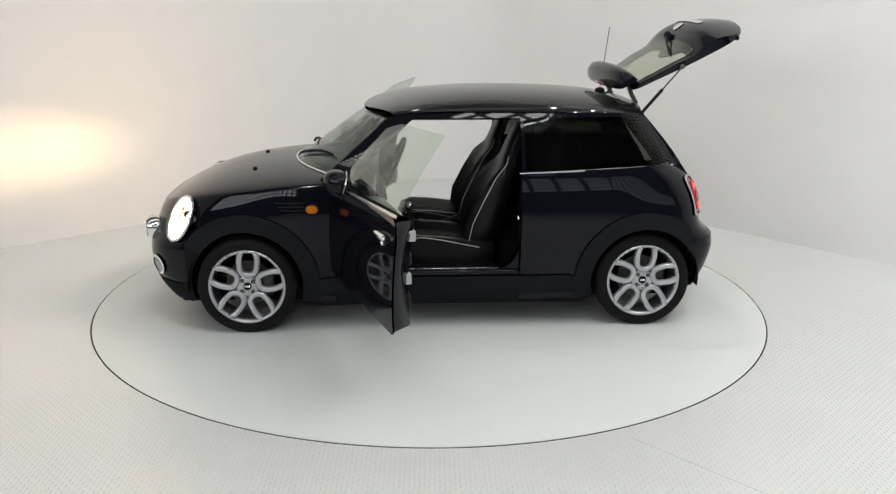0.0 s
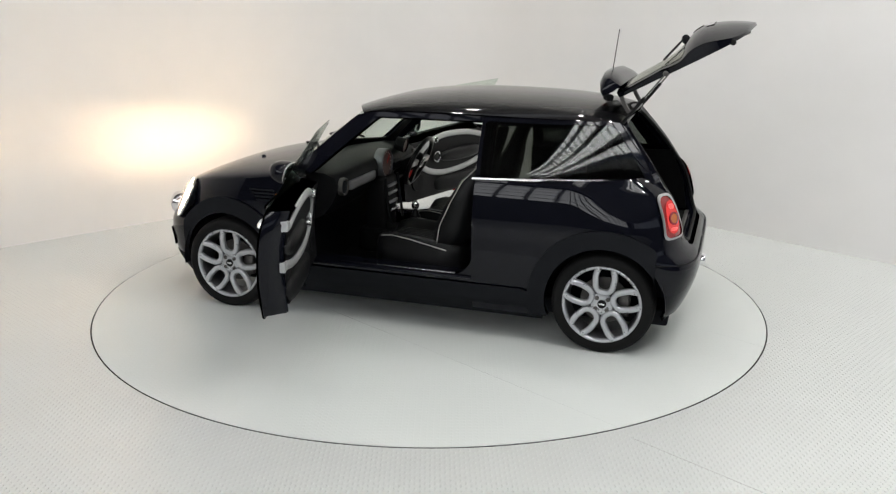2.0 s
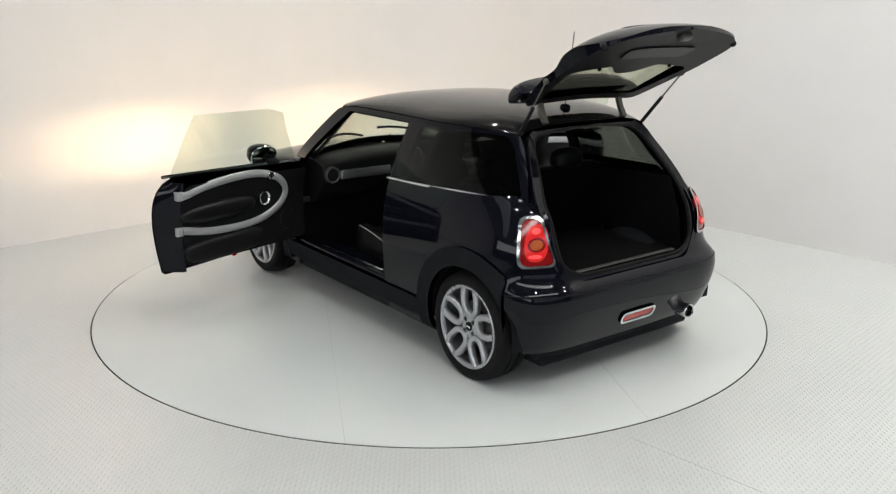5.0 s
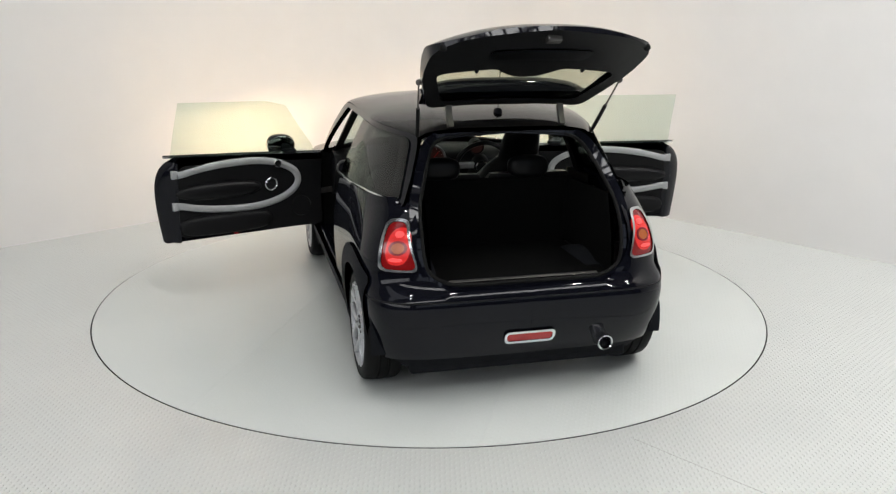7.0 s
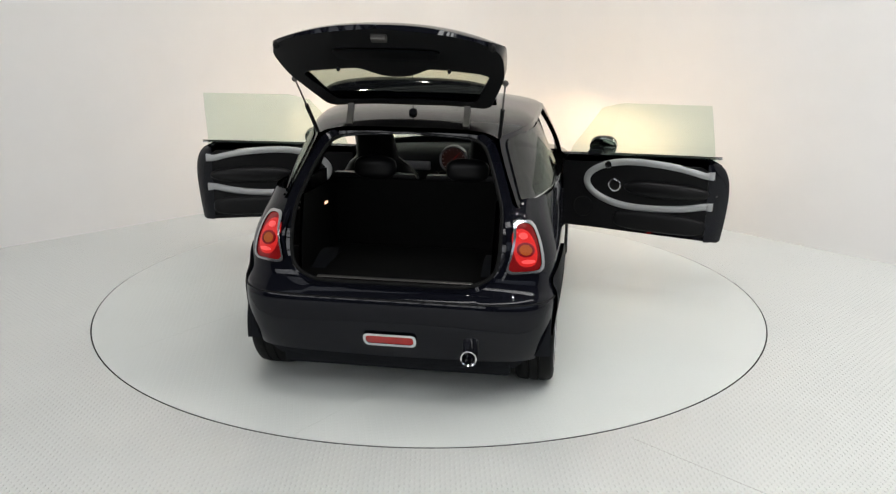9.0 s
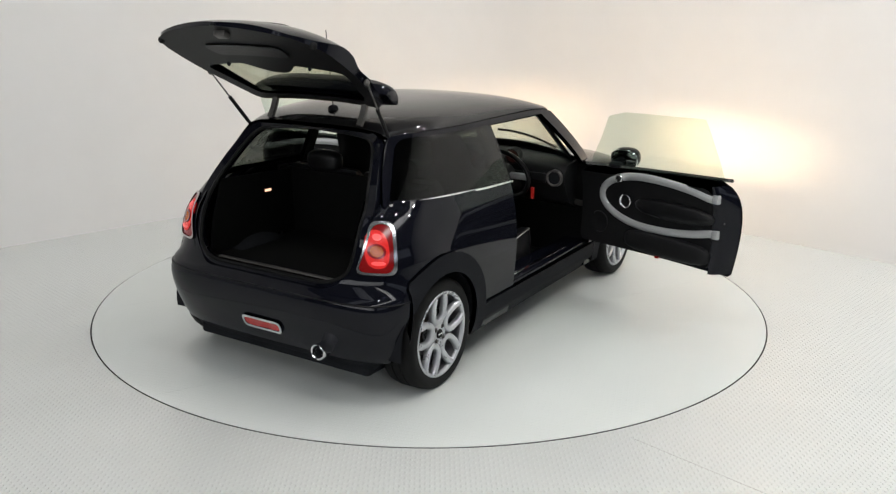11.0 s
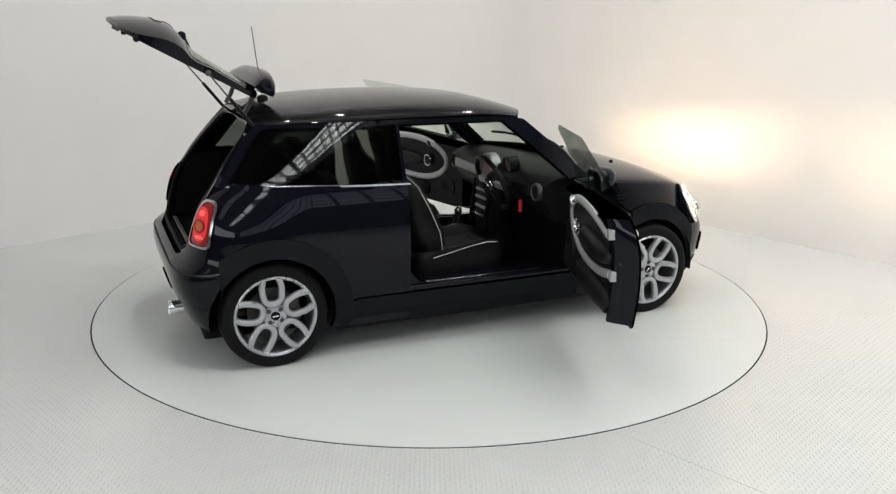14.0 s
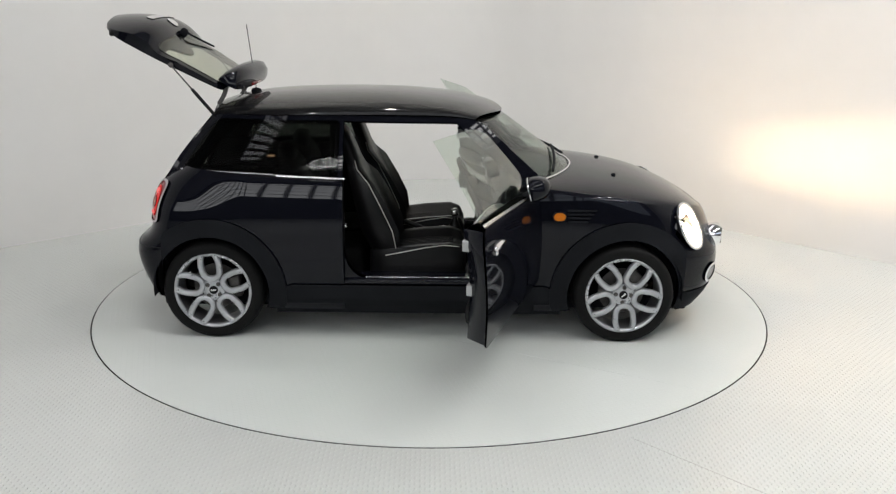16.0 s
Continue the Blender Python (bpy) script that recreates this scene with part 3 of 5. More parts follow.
ARCH = 0.352
low = 0.18
ang_low = -math.degrees(math.asin((HUB - low) / ARCH))
DOOR_F, DOOR_R = 0.70, -0.435
for side, mir in (("left", False), ("right", True)):
    # front wing and bumper
    arch_f = to_u(arc(WX, HUB, ARCH, 180 - ang_low, ang_low))
    out = [(DOOR_F, shoulder(DOOR_F)), (DOOR_F, low)] + arch_f + [(uy(0.0005, low, 1), low), (uy(0.0005, 0.5, 1), 0.5), (UF, shoulder(UF))]
    out += [(UF + (DOOR_F - UF) * i / 30, shoulder(UF + (DOOR_F - UF) * i / 30)) for i in range(1, 30)]
    part("front_wing", panel("front_wing", out, body, 0.024, 0.012, mirror=mir, cut=lamp_cut), PAINT, car, "glossy black-blue front wing and bumper half")
    # rear quarter and bumper
    arch_r = to_u([(x, max(z, 0.235) if x < -WX else z) for x, z in arc(-WX, HUB, ARCH, 180 - ang_low, ang_low)])
    lip = rounded([(uy(0.0005, 0.60, -1), 0.60, 0), (uy(0.46, 0.60, -1), 0.60, 0.12), (uy(0.56, 0.70, -1), 0.72, 0.10), (uy(0.565, 0.90, -1), 0.93, 0.03), (uy(0.56, 0.99, -1), 1.003, 0.015), (ux(-1.40, 1.02), 1.024, 0)], 0.05)
    out = lip + [(DOOR_R - 0.01, 0.985), (DOOR_R - 0.01, low)] + arch_r[::-1] + [(uy(0.0005, 0.225, -1), 0.225)]
    part("rear_quarter", panel("rear_quarter", out, body, 0.032, 0.012, mirror=mir), PAINT, car, "glossy black-blue rear quarter and bumper half")
    # side frame with quarter-window opening
    out = [(0.80, 0.925), (0.37, 1.30), (0.25, 1.33), (-0.4, 1.345), (-1.0, 1.332), (-1.245, 1.312), (-1.30, 1.255), (-1.385, 1.135), (-1.462, 1.005), (-1.455, 0.985), (DOOR_R - 0.01, 0.965), (DOOR_R - 0.01, 1.30), (0.22, 1.298), (0.64, 0.93)]
    hole = rounded([(-0.50, 0.99), (-0.49, 1.292), (-1.13, 1.288, 0.05), (-1.33, 1.02)], 0.03)
    part("side_frame", panel("side_frame", out, green, 0.03, 0.03, [hole], mirror=mir), PAINT, car, "glossy black pillars and roof rail")
    grown = rounded([(-0.475, 0.98), (-0.465, 1.302), (-1.215, 1.296, 0.06), (-1.42, 1.012)], 0.03)
    part("quarter_window", panel("quarter_window", grown, green, 0.05, 0.004, lift=0.0075, mirror=mir), PRIVACY, car, "dark tinted rear quarter glass")
    strip = [(DOOR_R + 0.005, 0.977), (-1.0, 0.992), (-1.43, 0.996), (-1.435, 1.004), (-1.0, 1.003), (DOOR_R + 0.005, 0.985)]
    part("belt_strip", panel("belt_strip", strip, green, 0.03, 0.010, lift=0.010, mirror=mir), BRIGHT, car, "chrome strip below the side glass")
    # black arch and sill trim
    for nm, xw in (("front_arch_trim", WX), ("rear_arch_trim", -WX)):
        a0 = -math.degrees(math.asin((HUB - 0.17) / (ARCH - 0.012)))
        ring = arc(xw, HUB, ARCH - 0.012, 180 - a0, a0)
        a1 = -math.degrees(math.asin((HUB - 0.17) / 0.445))
        ring += arc(xw, HUB, 0.445, a1, 180 - a1, 34)
        ring = [(max(-1.52, min(1.60, x)), max(z, 0.27) if x < -1.4 else max(z, 0.195)) for x, z in ring]
        part(nm, panel(nm, to_u(ring), body, 0.03, 0.03, lift=0.014, mirror=mir), PLASTIC, car, "matt black wheel-arch trim")
        V, F = [], []
        for i in range(33):
            a = radians(-7 + 194 * i / 32)
            for y in (0.80, 0.42):
                V.append((xw + 0.36 * math.cos(a), y if not mir else -y, HUB + 0.36 * math.sin(a)))
            if i:
                F.append((2 * i - 2, 2 * i, 2 * i + 1, 2 * i - 1))
        s = len(V)
        F.append(tuple(range(1, s, 2)))
        part("wheel_well", mesh_of("wheel_well", V, F), PLASTIC, car, "dark wheel well liner")
    sill = [(0.87, 0.135), (0.845, 0.30), (0.76, 0.345), (-0.76, 0.345), (-0.845, 0.30), (-0.87, 0.135)]
    part("sill", panel("sill", sill, lambda x, z: (x, wid(z) + 0.012 - 0.6 * max(0, 0.24 - z), z), 0.04, 0.03, mirror=mir), PLASTIC, car, "matt black side sill")
    step_me = box("sill_step", -0.45, 0.72, 0.62, 0.80, 0.30, 0.375, 0.012)
    if mir:
        for v in step_me.vertices:
            v.co.y = -v.co.y
        step_me.flip_normals()
    part("sill_step", step_me, PAINT, car, "glossy painted door sill")
    sg = -1 if mir else 1
    part("tread_strip", box("tread_strip", -0.32, 0.45, min(sg * 0.735, sg * 0.758), max(sg * 0.735, sg * 0.758), 0.374, 0.379, 0.002), CHROME, car, "bright metal sill tread strip")
    gusset = [(-0.446, 0.37), (-0.446, 0.56)] + [(-0.446 + 0.14 - 0.14 * math.cos(a * math.pi / 20), 0.375 + 0.185 - 0.185 * math.sin(a * math.pi / 20)) for a in range(1, 11)] + [(-0.30, 0.37)]
    part("opening_corner", panel("opening_corner", gusset, lambda x, z: (x, 0.775, z), 0.03, 0.05, mirror=mir), PAINT, car, "rounded corner of the door opening")
    part("door_striker", box("door_striker", -0.447, -0.425, min(sg * 0.745, sg * 0.775), max(sg * 0.745, sg * 0.775), 0.690, 0.712, 0.004), CHROME, car, "bright door striker")
    # lower black bumper lips
    lipf = [(ux(1.585, 0.17), 0.165), (UF, 0.165), (UF, 0.29), (ux(1.60, 0.29), 0.29)]
    part("bumper_lip", panel("bumper_lip", lipf, body, 0.04, 0.02, lift=0.006, mirror=mir), PLASTIC, car, "matt black lower bumper lip")

rear_line = [(0.965 - 0.27 * (v / 20 / 0.86) ** 2, v / 20 * 0.8) for v in range(17, -18, -1)]
out = [(0.66, -0.8), (XN - 0.001, -0.8), (XN - 0.001, 0.8), (0.66, 0.8)] + [(max(0.66, a), b) for a, b in rear_line]
part("bonnet", panel("bonnet", out, hood_f, 0.024, 0.012, ref=(1.0, 0, 0.3), cut=lamp_cut), PAINT, car, "glossy black-blue rounded bonnet")
cowl = [(x - 0.012, y * 0.985) for x, y in rear_line]
part("cowl_strip", sweep("cowl_strip", [Vector(hood_f(x + 0.012, y)) + Vector((0, 0, 0.004)) for x, y in rear_line], disc(0.006, 8)), CHROME, car, "bright strip round the bonnet's rear edge")
out = [(0.50 - 0.19 * (v / 16) ** 2 + 0.02, v / 16 * 0.6) for v in range(-16, 17)] + [(-1.295 + 0.045 * (v / 16) ** 2, v / 16 * 0.6) for v in range(16, -17, -1)]
part("roof", panel("roof", out, roof_f, 0.035, 0.022, ref=(-0.4, 0, 0.6)), ROOFPAINT, car, "glossy black rounded roof")
part("headliner", panel("headliner", [(x * 0.97 - 0.01, y * 0.93) for x, y in out], lambda x, y: Vector(roof_f(x, y)) - Vector((0, 0, 0.035)), 0.08, 0.01, ref=(-0.4, 0, 0.6)), TRIM, car)
part("windscreen", panel("windscreen", [(-0.75, 0), (0.75, 0), (0.75, 0.5), (-0.75, 0.5)], screen_f, 0.05, 0.005, ref=(-0.4, 0, 0.8)), CLEAR, car, "clear tinted windscreen")
part("windscreen_edge", panel("windscreen_edge", [(-0.76, -0.02), (0.76, -0.02), (0.76, 0.51), (-0.76, 0.51)], screen_f, 0.03, 0.012, ref=(-0.4, 0, 0.8), lift=-0.008,
     holes=[rounded([(-0.70, 0.05), (0.70, 0.05), (0.69, 0.47), (-0.69, 0.47)], 0.04)]), TRIM, car, "black screen surround")
part("cowl_panel", panel("cowl_panel", [(a, b) for a, b in cowl] + [(0.55, -0.66), (0.55, 0.66)], lambda x, y: (x, y, 0.94 - 0.12 * y * y), 0.05, 0.012, ref=(0.8, 0, 0.3)), PLASTIC, car, "black plastic cowl")
part("underbody", box("underbody", -1.60, 1.68, -0.60, 0.60, 0.132, 0.235, 0.02), PLASTIC, car, "dark underbody")


# ---- wheels ----
def wheel(parent):
    w = part("wheel", lathe("wheel", [(-0.095, 0.224), (-0.10, 0.243), (-0.102, 0.266), (-0.098, 0.283), (-0.085, 0.297), (-0.05, TYRE), (-0.031, TYRE), (-0.028, 0.2965), (-0.023, 0.2965), (-0.02, TYRE + 0.0005),
              (0.02, TYRE + 0.0005), (0.023, 0.2965), (0.028, 0.2965), (0.031, TYRE), (0.05, TYRE), (0.085, 0.297), (0.098, 0.283), (0.102, 0.266), (0.10, 0.243), (0.095, 0.224)], 72, "Y"), RUBBER, parent, "black low-profile tyre")
    big = Matrix.Diagonal((1.065, 1, 1.065, 1))
    part("rim_barrel", lathe("rim_barrel", [(-0.09, 0.205), (-0.05, 0.195), (0.0, 0.193), (0.05, 0.196), (0.080, 0.1985)], 60, "Y"), ALLOY_DARK, w, "inside of the rim, coloured darker for shade").data.transform(big)
    part("rim", lathe("rim", [(0.079, 0.1985), (0.088, 0.2), (0.096, 0.203), (0.1005, 0.209), (0.1005, 0.2155), (0.096, 0.2195), (0.090, 0.2195)], 72, "Y"), ALLOY, w, "silver alloy rim").data.transform(big)
    part("hub_disc", lathe("hub_disc", [(0.03, 0.0), (0.074, 0.0), (0.080, 0.02), (0.081, 0.055), (0.076, 0.066), (0.05, 0.072), (0.02, 0.07)], 40, "Y"), ALLOY, w)
    part("brake_disc", lathe("brake_disc", [(-0.015, 0.001), (-0.015, 0.14), (-0.005, 0.14), (-0.005, 0.07), (0.02, 0.068), (0.02, 0.001)], 48, "Y"), IRON, w, "dull iron brake disc")
    part("brake_caliper", box("brake_caliper", -0.155, -0.075, -0.03, 0.04, -0.07, 0.07, 0.015), IRON, w)
    sec = rounded([(-0.016, -0.020), (0.016, -0.020), (0.0165, 0.004), (0.010, 0.013), (-0.010, 0.013), (-0.0165, 0.004)], 0.004, 2)
    petal = []
    # a horseshoe: from the rim in to the hub and back out to the rim
    for i in range(33):
        t = -1 + 2 * i / 32
        if abs(t) > 0.45:
            k = (abs(t) - 0.45) / 0.55
            r = 0.115 + (0.204 - 0.115) * k
            off = 0.048 + 0.007 * math.sin(k * math.pi) - 0.008 * k
        else:
            a = t / 0.45 * math.pi / 2
            off, r = 0.048 * abs(math.sin(a)) ** 0.9, 0.115 - 0.050 * math.cos(a) ** 0.9
        y = 0.075 + 0.016 * min(1, max(0, (r - 0.05) / 0.14))
        petal.append((math.copysign(off, t), y, r))
    me = sweep("spoke", petal, sec, up=(0, 1, 0))
    me.transform(big)
    for i in range(5):
        part("spoke", me, ALLOY, w, "silver horseshoe spoke" if i == 0 else "", m=pose(0, 0, 0, 0, 72 * i, 0))
    part("centre_cap", lathe("centre_cap", [(0.079, 0.026), (0.085, 0.025), (0.087, 0.020), (0.086, 0.0)], 28, "Y"), TRIM, w, "black centre cap with a silver emblem")
    part("cap_emblem", box("cap_emblem", -0.017, 0.017, 0.0855, 0.0885, -0.005, 0.005, 0.0015), CHROME, w)
    nut = lathe("wheel_bolt", [(0.072, 0.0135), (0.0770, 0.0130), (0.0775, 0.0105), (0.0765, 0.0100), (0.0765, 0.0070), (0.0820, 0.0065), (0.0820, 0.0)], 12, "Y")
    for i in range(4):
        a = radians(45 + 90 * i)
        part("wheel_bolt", nut, IRON, w, m=pose(0.046 * math.cos(a), 0.006, 0.046 * math.sin(a)))
    return w


first = wheel(car)
first.matrix_basis = pose(WX, 0.735, HUB, 0, -4, 0)
for x, y, rz, ry in ((-WX, 0.715, 0, -4), (WX, -0.735, 180, 41), (-WX, -0.715, 180, 5)):
    copy_thing(first, pose(x, y, HUB, 0, 0, rz) @ pose(0, 0, 0, 0, ry, 0))


def oval(rx, ry, n=28, p=2.0, cx=0.0, cy=0.0):
    out = []
    for i in range(n):
        a = 2 * math.pi * i / n
        c, s = math.cos(a), math.sin(a)
        out.append((cx + rx * math.copysign(abs(c) ** (2 / p), c), cy + ry * math.copysign(abs(s) ** (2 / p), s)))
    return out


def blob(name, centre, rx, ry, rz, p=2.4, nu=20, nv=12):
    """A rounded lump (superellipsoid)."""
    def sp(v, e):
        return math.copysign(abs(v) ** e, v)
    rings = []
    for j in range(nv + 1):
        b = -math.pi / 2 + math.pi * (j + 0.02) / (nv + 0.04)
        cb, sb = sp(math.cos(b), 2 / p), sp(math.sin(b), 2 / p)
        rings.append([Vector(centre) + Vector((rx * cb * sp(math.cos(2 * math.pi * i / nu), 2 / p), ry * cb * sp(math.sin(2 * math.pi * i / nu), 2 / p), rz * sb)) for i in range(nu)])
    return soft_shape(name, rings)


def mirrored(me):
    """The mesh reflected to the other side of the car."""
    for v in me.vertices:
        v.co.y = -v.co.y
    me.flip_normals()
    return me


# ---- doors ----
HINGE_X, HINGE_Y, DOOR_OPEN = 0.695, 0.785, 71.6


def door(side):
    mir = side < 0
    sh = (HINGE_X, HINGE_Y * side, 0)
    edge = curve((0.395, -0.462), (0.55, -0.482), (0.72, -0.495), (0.83, -0.487), (0.90, -0.460), (0.945, -0.415), (0.970, -0.36))
    skin_out = [(0.69, 0.385), (0.69, 0.925), (-0.30, 0.970)] + [(edge(0.97 - 0.575 * i / 16), 0.97 - 0.575 * i / 16) for i in range(17)] + [(-0.44, 0.378)]

    def pan(name, outline, f, step=0.04, thick=0.012, **kw):
        return panel(name, outline, f, step, thick, mirror=mir, shift=sh, **kw)

    d = part("door", pan("door", skin_out, body, 0.035, 0.010), PAINT, car, "open glossy black-blue door", pose(*sh, 0, 0, -DOOR_OPEN * side))
    inner = rounded([(0.66, 0.40, 0.05), (0.66, 0.92, 0.02), (-0.33, 0.966, 0.03), (-0.372, 0.93, 0.07), (-0.372, 0.42, 0.04)], 0.03)
    part("door_card", pan("door_card", inner, lambda x, z: (x, wid(z) - 0.011, z), 0.05, 0.115), TRIM, d, "black door lining")
    # shut face: slopes from the lining's rear edge out to the skin's edge
    V, F = [], []
    for i in range(17):
        z = 0.40 + 0.545 * i / 16
        back = -0.466 - edge(z)
        for x, off in ((-0.372, 0.122), (min(-0.380, -0.400 - 0.5 * min(0.0, back)), 0.116), (min(-0.384, -0.452 - back), 0.035), (min(-0.388, -0.464 - back), 0.011)):
            V.append((x - HINGE_X, (wid(z) - off - HINGE_Y) * side, z))
        if i:
            for k in range(3):
                q = (4 * i - 4 + k, 4 * i - 3 + k, 4 * i + 1 + k, 4 * i + k)
                F.append(q if side > 0 else q[::-1])
    part("shut_face", mesh_of("shut_face", V, F), PAINT, d, "painted rear shut face of the door")

    def face(x, z, off=0.0):
        y = wid(z) - 0.126 - off
        return Vector((x - HINGE_X, y * side - HINGE_Y * side, z))

    ring = []
    for i in range(57):
        a = radians(142 - 284 * i / 56)
        rx = 0.38 if math.cos(a) > 0 else 0.60
        x, z = 0.10 + rx * math.cos(a), 0.758 + 0.165 * math.sin(a)
        ring.append((x, z))
    ring = [(-0.376, 0.866), (-0.366, 0.867)] + [q for q in ring if q[0] > -0.36] + [(-0.366, 0.650), (-0.376, 0.649)]
    sec = rounded([(-0.025, -0.004), (0.025, -0.004), (0.023, 0.010), (0.0, 0.017), (-0.023, 0.010)], 0.006, 2)
    path = [face(x, z) for x, z in ring]
    part("trim_loop", sweep("trim_loop", path, sec, up=(0, -side, 0)), SATIN, d, "satin silver looped door trim")
    for z in (0.868, 0.648):
        x0 = -0.402 - HINGE_X
        yy = (wid(z) - 0.108 - HINGE_Y) * side
        part("trim_tab", box("trim_tab", x0 - 0.010, x0 + 0.026, yy - 0.024, yy + 0.024, z - 0.027, z + 0.027, 0.004), SATIN, d, "pale silver end of the door trim")
    for x, z, r in ((0.315, 0.890, 0.024), (0.27, 0.745, 0.042)):
        bezel = lathe("speaker_bezel", [(0.0, r * 1.12), (0.014, r * 1.08), (0.016, r), (0.008, r * 0.84), (0.0, r * 0.80)], 28, "Y")
        cone = lathe("speaker", [(0.006, r * 0.82), (0.003, r * 0.3), (0.006, 0.0005)], 24, "Y")
        if side > 0:
            bezel.transform(Matrix.Rotation(math.pi, 4, "Z"))
            cone.transform(Matrix.Rotation(math.pi, 4, "Z"))
        m = Matrix.Translation(face(x, z, 0.016))
        part("speaker_bezel", bezel, CHROME, d, "chrome speaker ring", m)
        part("speaker", cone, TRIM, d, "", m)
    bez = lathe("lower_speaker", [(0.0, 0.075), (0.01, 0.07), (0.008, 0.055), (0.004, 0.0005)], 28, "Y")
    if side > 0:
        bez.transform(Matrix.Rotation(math.pi, 4, "Z"))
    part("lower_speaker", bez, TRIM, d, "round black speaker grille", Matrix.Translation(face(0.50, 0.56)))
    part("armrest", blob("armrest", face(-0.09, 0.735, 0.0), 0.30, 0.045, 0.06), LEATHER, d, "black door armrest")
    part("door_pocket", blob("door_pocket", face(-0.05, 0.50, -0.01), 0.33, 0.05, 0.07, 3.5), TRIM, d, "black door pocket")
    part("marker_lamp", box("marker_lamp", -HINGE_X - 0.01, -HINGE_X + 0.018, (wid(0.42) - 0.13 - HINGE_Y) * side - 0.006, (wid(0.42) - 0.13 - HINGE_Y) * side + 0.006, 0.415, 0.427, 0.002), REDLENS, d, "small red door marker lamp")
    for z, s in ((0.80, 0.018), (0.76, 0.012), (0.72, 0.016), (0.56, 0.010)):
        x0 = -0.428 - HINGE_X
        yy = (wid(z) - 0.075 - HINGE_Y) * side
        part("latch_bolt", blob("latch_bolt", (x0, yy + 0.01 * math.sin(z * 90), z), 0.005, s * 0.4, s * 0.4, 2, 10, 6), IRON, d)
    glass_out = [(-0.395, 0.93), (-0.385, 1.355), (0.20, 1.338), (0.35, 1.298), (0.61, 0.99), (0.63, 0.94)]
    part("door_glass", pan("door_glass", glass_out, lambda x, z: (x, green_y(x, z) - 0.014 - 0.18 * max(0.0, z - 0.95), z), 0.06, 0.004), CLEAR, d, "raised frameless tinted door glass")
    bead = [(-0.435, 0.968), (0.69, 0.922), (0.69, 0.936), (-0.435, 0.984)]
    part("door_belt_strip", pan("door_belt_strip", bead, green, 0.04, 0.012, lift=0.008), BRIGHT, d, "chrome strip below the door glass")
    hx, hz = -0.30, 0.86
    hy = (wid(hz) + 0.018 - HINGE_Y) * side
    part("door_handle", blob("door_handle", (hx - HINGE_X, hy, hz), 0.085, 0.02, 0.017, 2.6), CHROME, d, "chrome door handle")
    part("lock_cylinder", blob("lock_cylinder", (hx - HINGE_X - 0.02, hy - 0.008 * side, hz - 0.035), 0.014, 0.012, 0.014, 2, 12, 8), CHROME, d)
    # mirror, folded in: the glass looks inwards
    aim = radians(78)
    mc = Vector((0.415 - HINGE_X, (0.848 - HINGE_Y) * side, 0.998))
    ahead = Vector((math.cos(aim) * 0.97, math.sin(aim) * side * 0.97, 0.24))
    raised = Vector((-math.cos(aim) * 0.24, -math.sin(aim) * side * 0.24, 0.97))
    across = Vector((math.sin(aim) * side, -math.cos(aim), 0))

    def oval_ring(depth, k, rx=0.098, rz=0.067):
        return [mc + ahead * depth + across * (q[0] * k) + raised * (q[1] * k) for q in oval(rx, rz, 28, 2.5)]

    part("mirror_housing", soft_shape("mirror_housing", [oval_ring(dx, k) for dx, k in ((-0.045, 0.94), (-0.04, 0.99), (-0.015, 1.0), (0.02, 0.93), (0.05, 0.74), (0.068, 0.45), (0.074, 0.12))]), PAINT, d, "glossy black oval mirror housing")
    part("mirror_glass", soft_shape("mirror_glass", [oval_ring(-0.044, 1.0, 0.090, 0.060), oval_ring(-0.0475, 0.97, 0.090, 0.060)]), MIRROR, d, "mirror glass")
    part("mirror_rim", sweep("mirror_rim", oval_ring(-0.045, 1.0, 0.094, 0.064), disc(0.0045, 6), closed=True, up=tuple(ahead)), CHROME, d, "chrome mirror rim")
    part("mirror_foot", blob("mirror_foot", mc + Vector((0.045, -0.045 * side, -0.055)), 0.055, 0.05, 0.024, 2.6), PLASTIC, d)
    part("check_strap", box("check_strap", -0.06, 0.12, -0.03 * side - 0.008, -0.03 * side + 0.008, 0.62, 0.66, 0.003), IRON, d)
    return d


door(1)
door(-1)

# ---- tailgate: s runs away from the hinged edge, n is its outer side ----
HX, HZ, HUP = -1.195, 1.468, 28.5
hatch_n = curve((-0.02, 0.032), (0.1, 0.042), (0.25, 0.050), (0.36, 0.060), (0.43, 0.076), (0.48, 0.108), (0.54, 0.130), (0.61, 0.128), (0.70, 0.098), (0.78, 0.058), (0.86, 0.005))
hatch_w = curve((0.0, 0.43), (0.1, 0.46), (0.35, 0.525), (0.5, 0.542), (0.7, 0.538), (0.86, 0.50))
HREF = (-0.4, 0, -1.2)


def hatch_f(s, yn):
    """Outer skin; yn: half width scaled to 0.5."""
    v = yn / 0.5
    return (-s + 0.09 * v * v * max(0.0, s - 0.3), hatch_w(s) * v, hatch_n(s) - (0.035 + 0.05 * max(0.0, min(1.0, (s - 0.3) * 4))) * abs(v) ** 2.5)


def hatch_in(s, yn):
    """Inner lining."""
    v = yn / 0.5
    return (-s + 0.09 * v * v * max(0.0, s - 0.3), hatch_w(s) * v * 0.985, -0.004 - 0.02 * v * v)


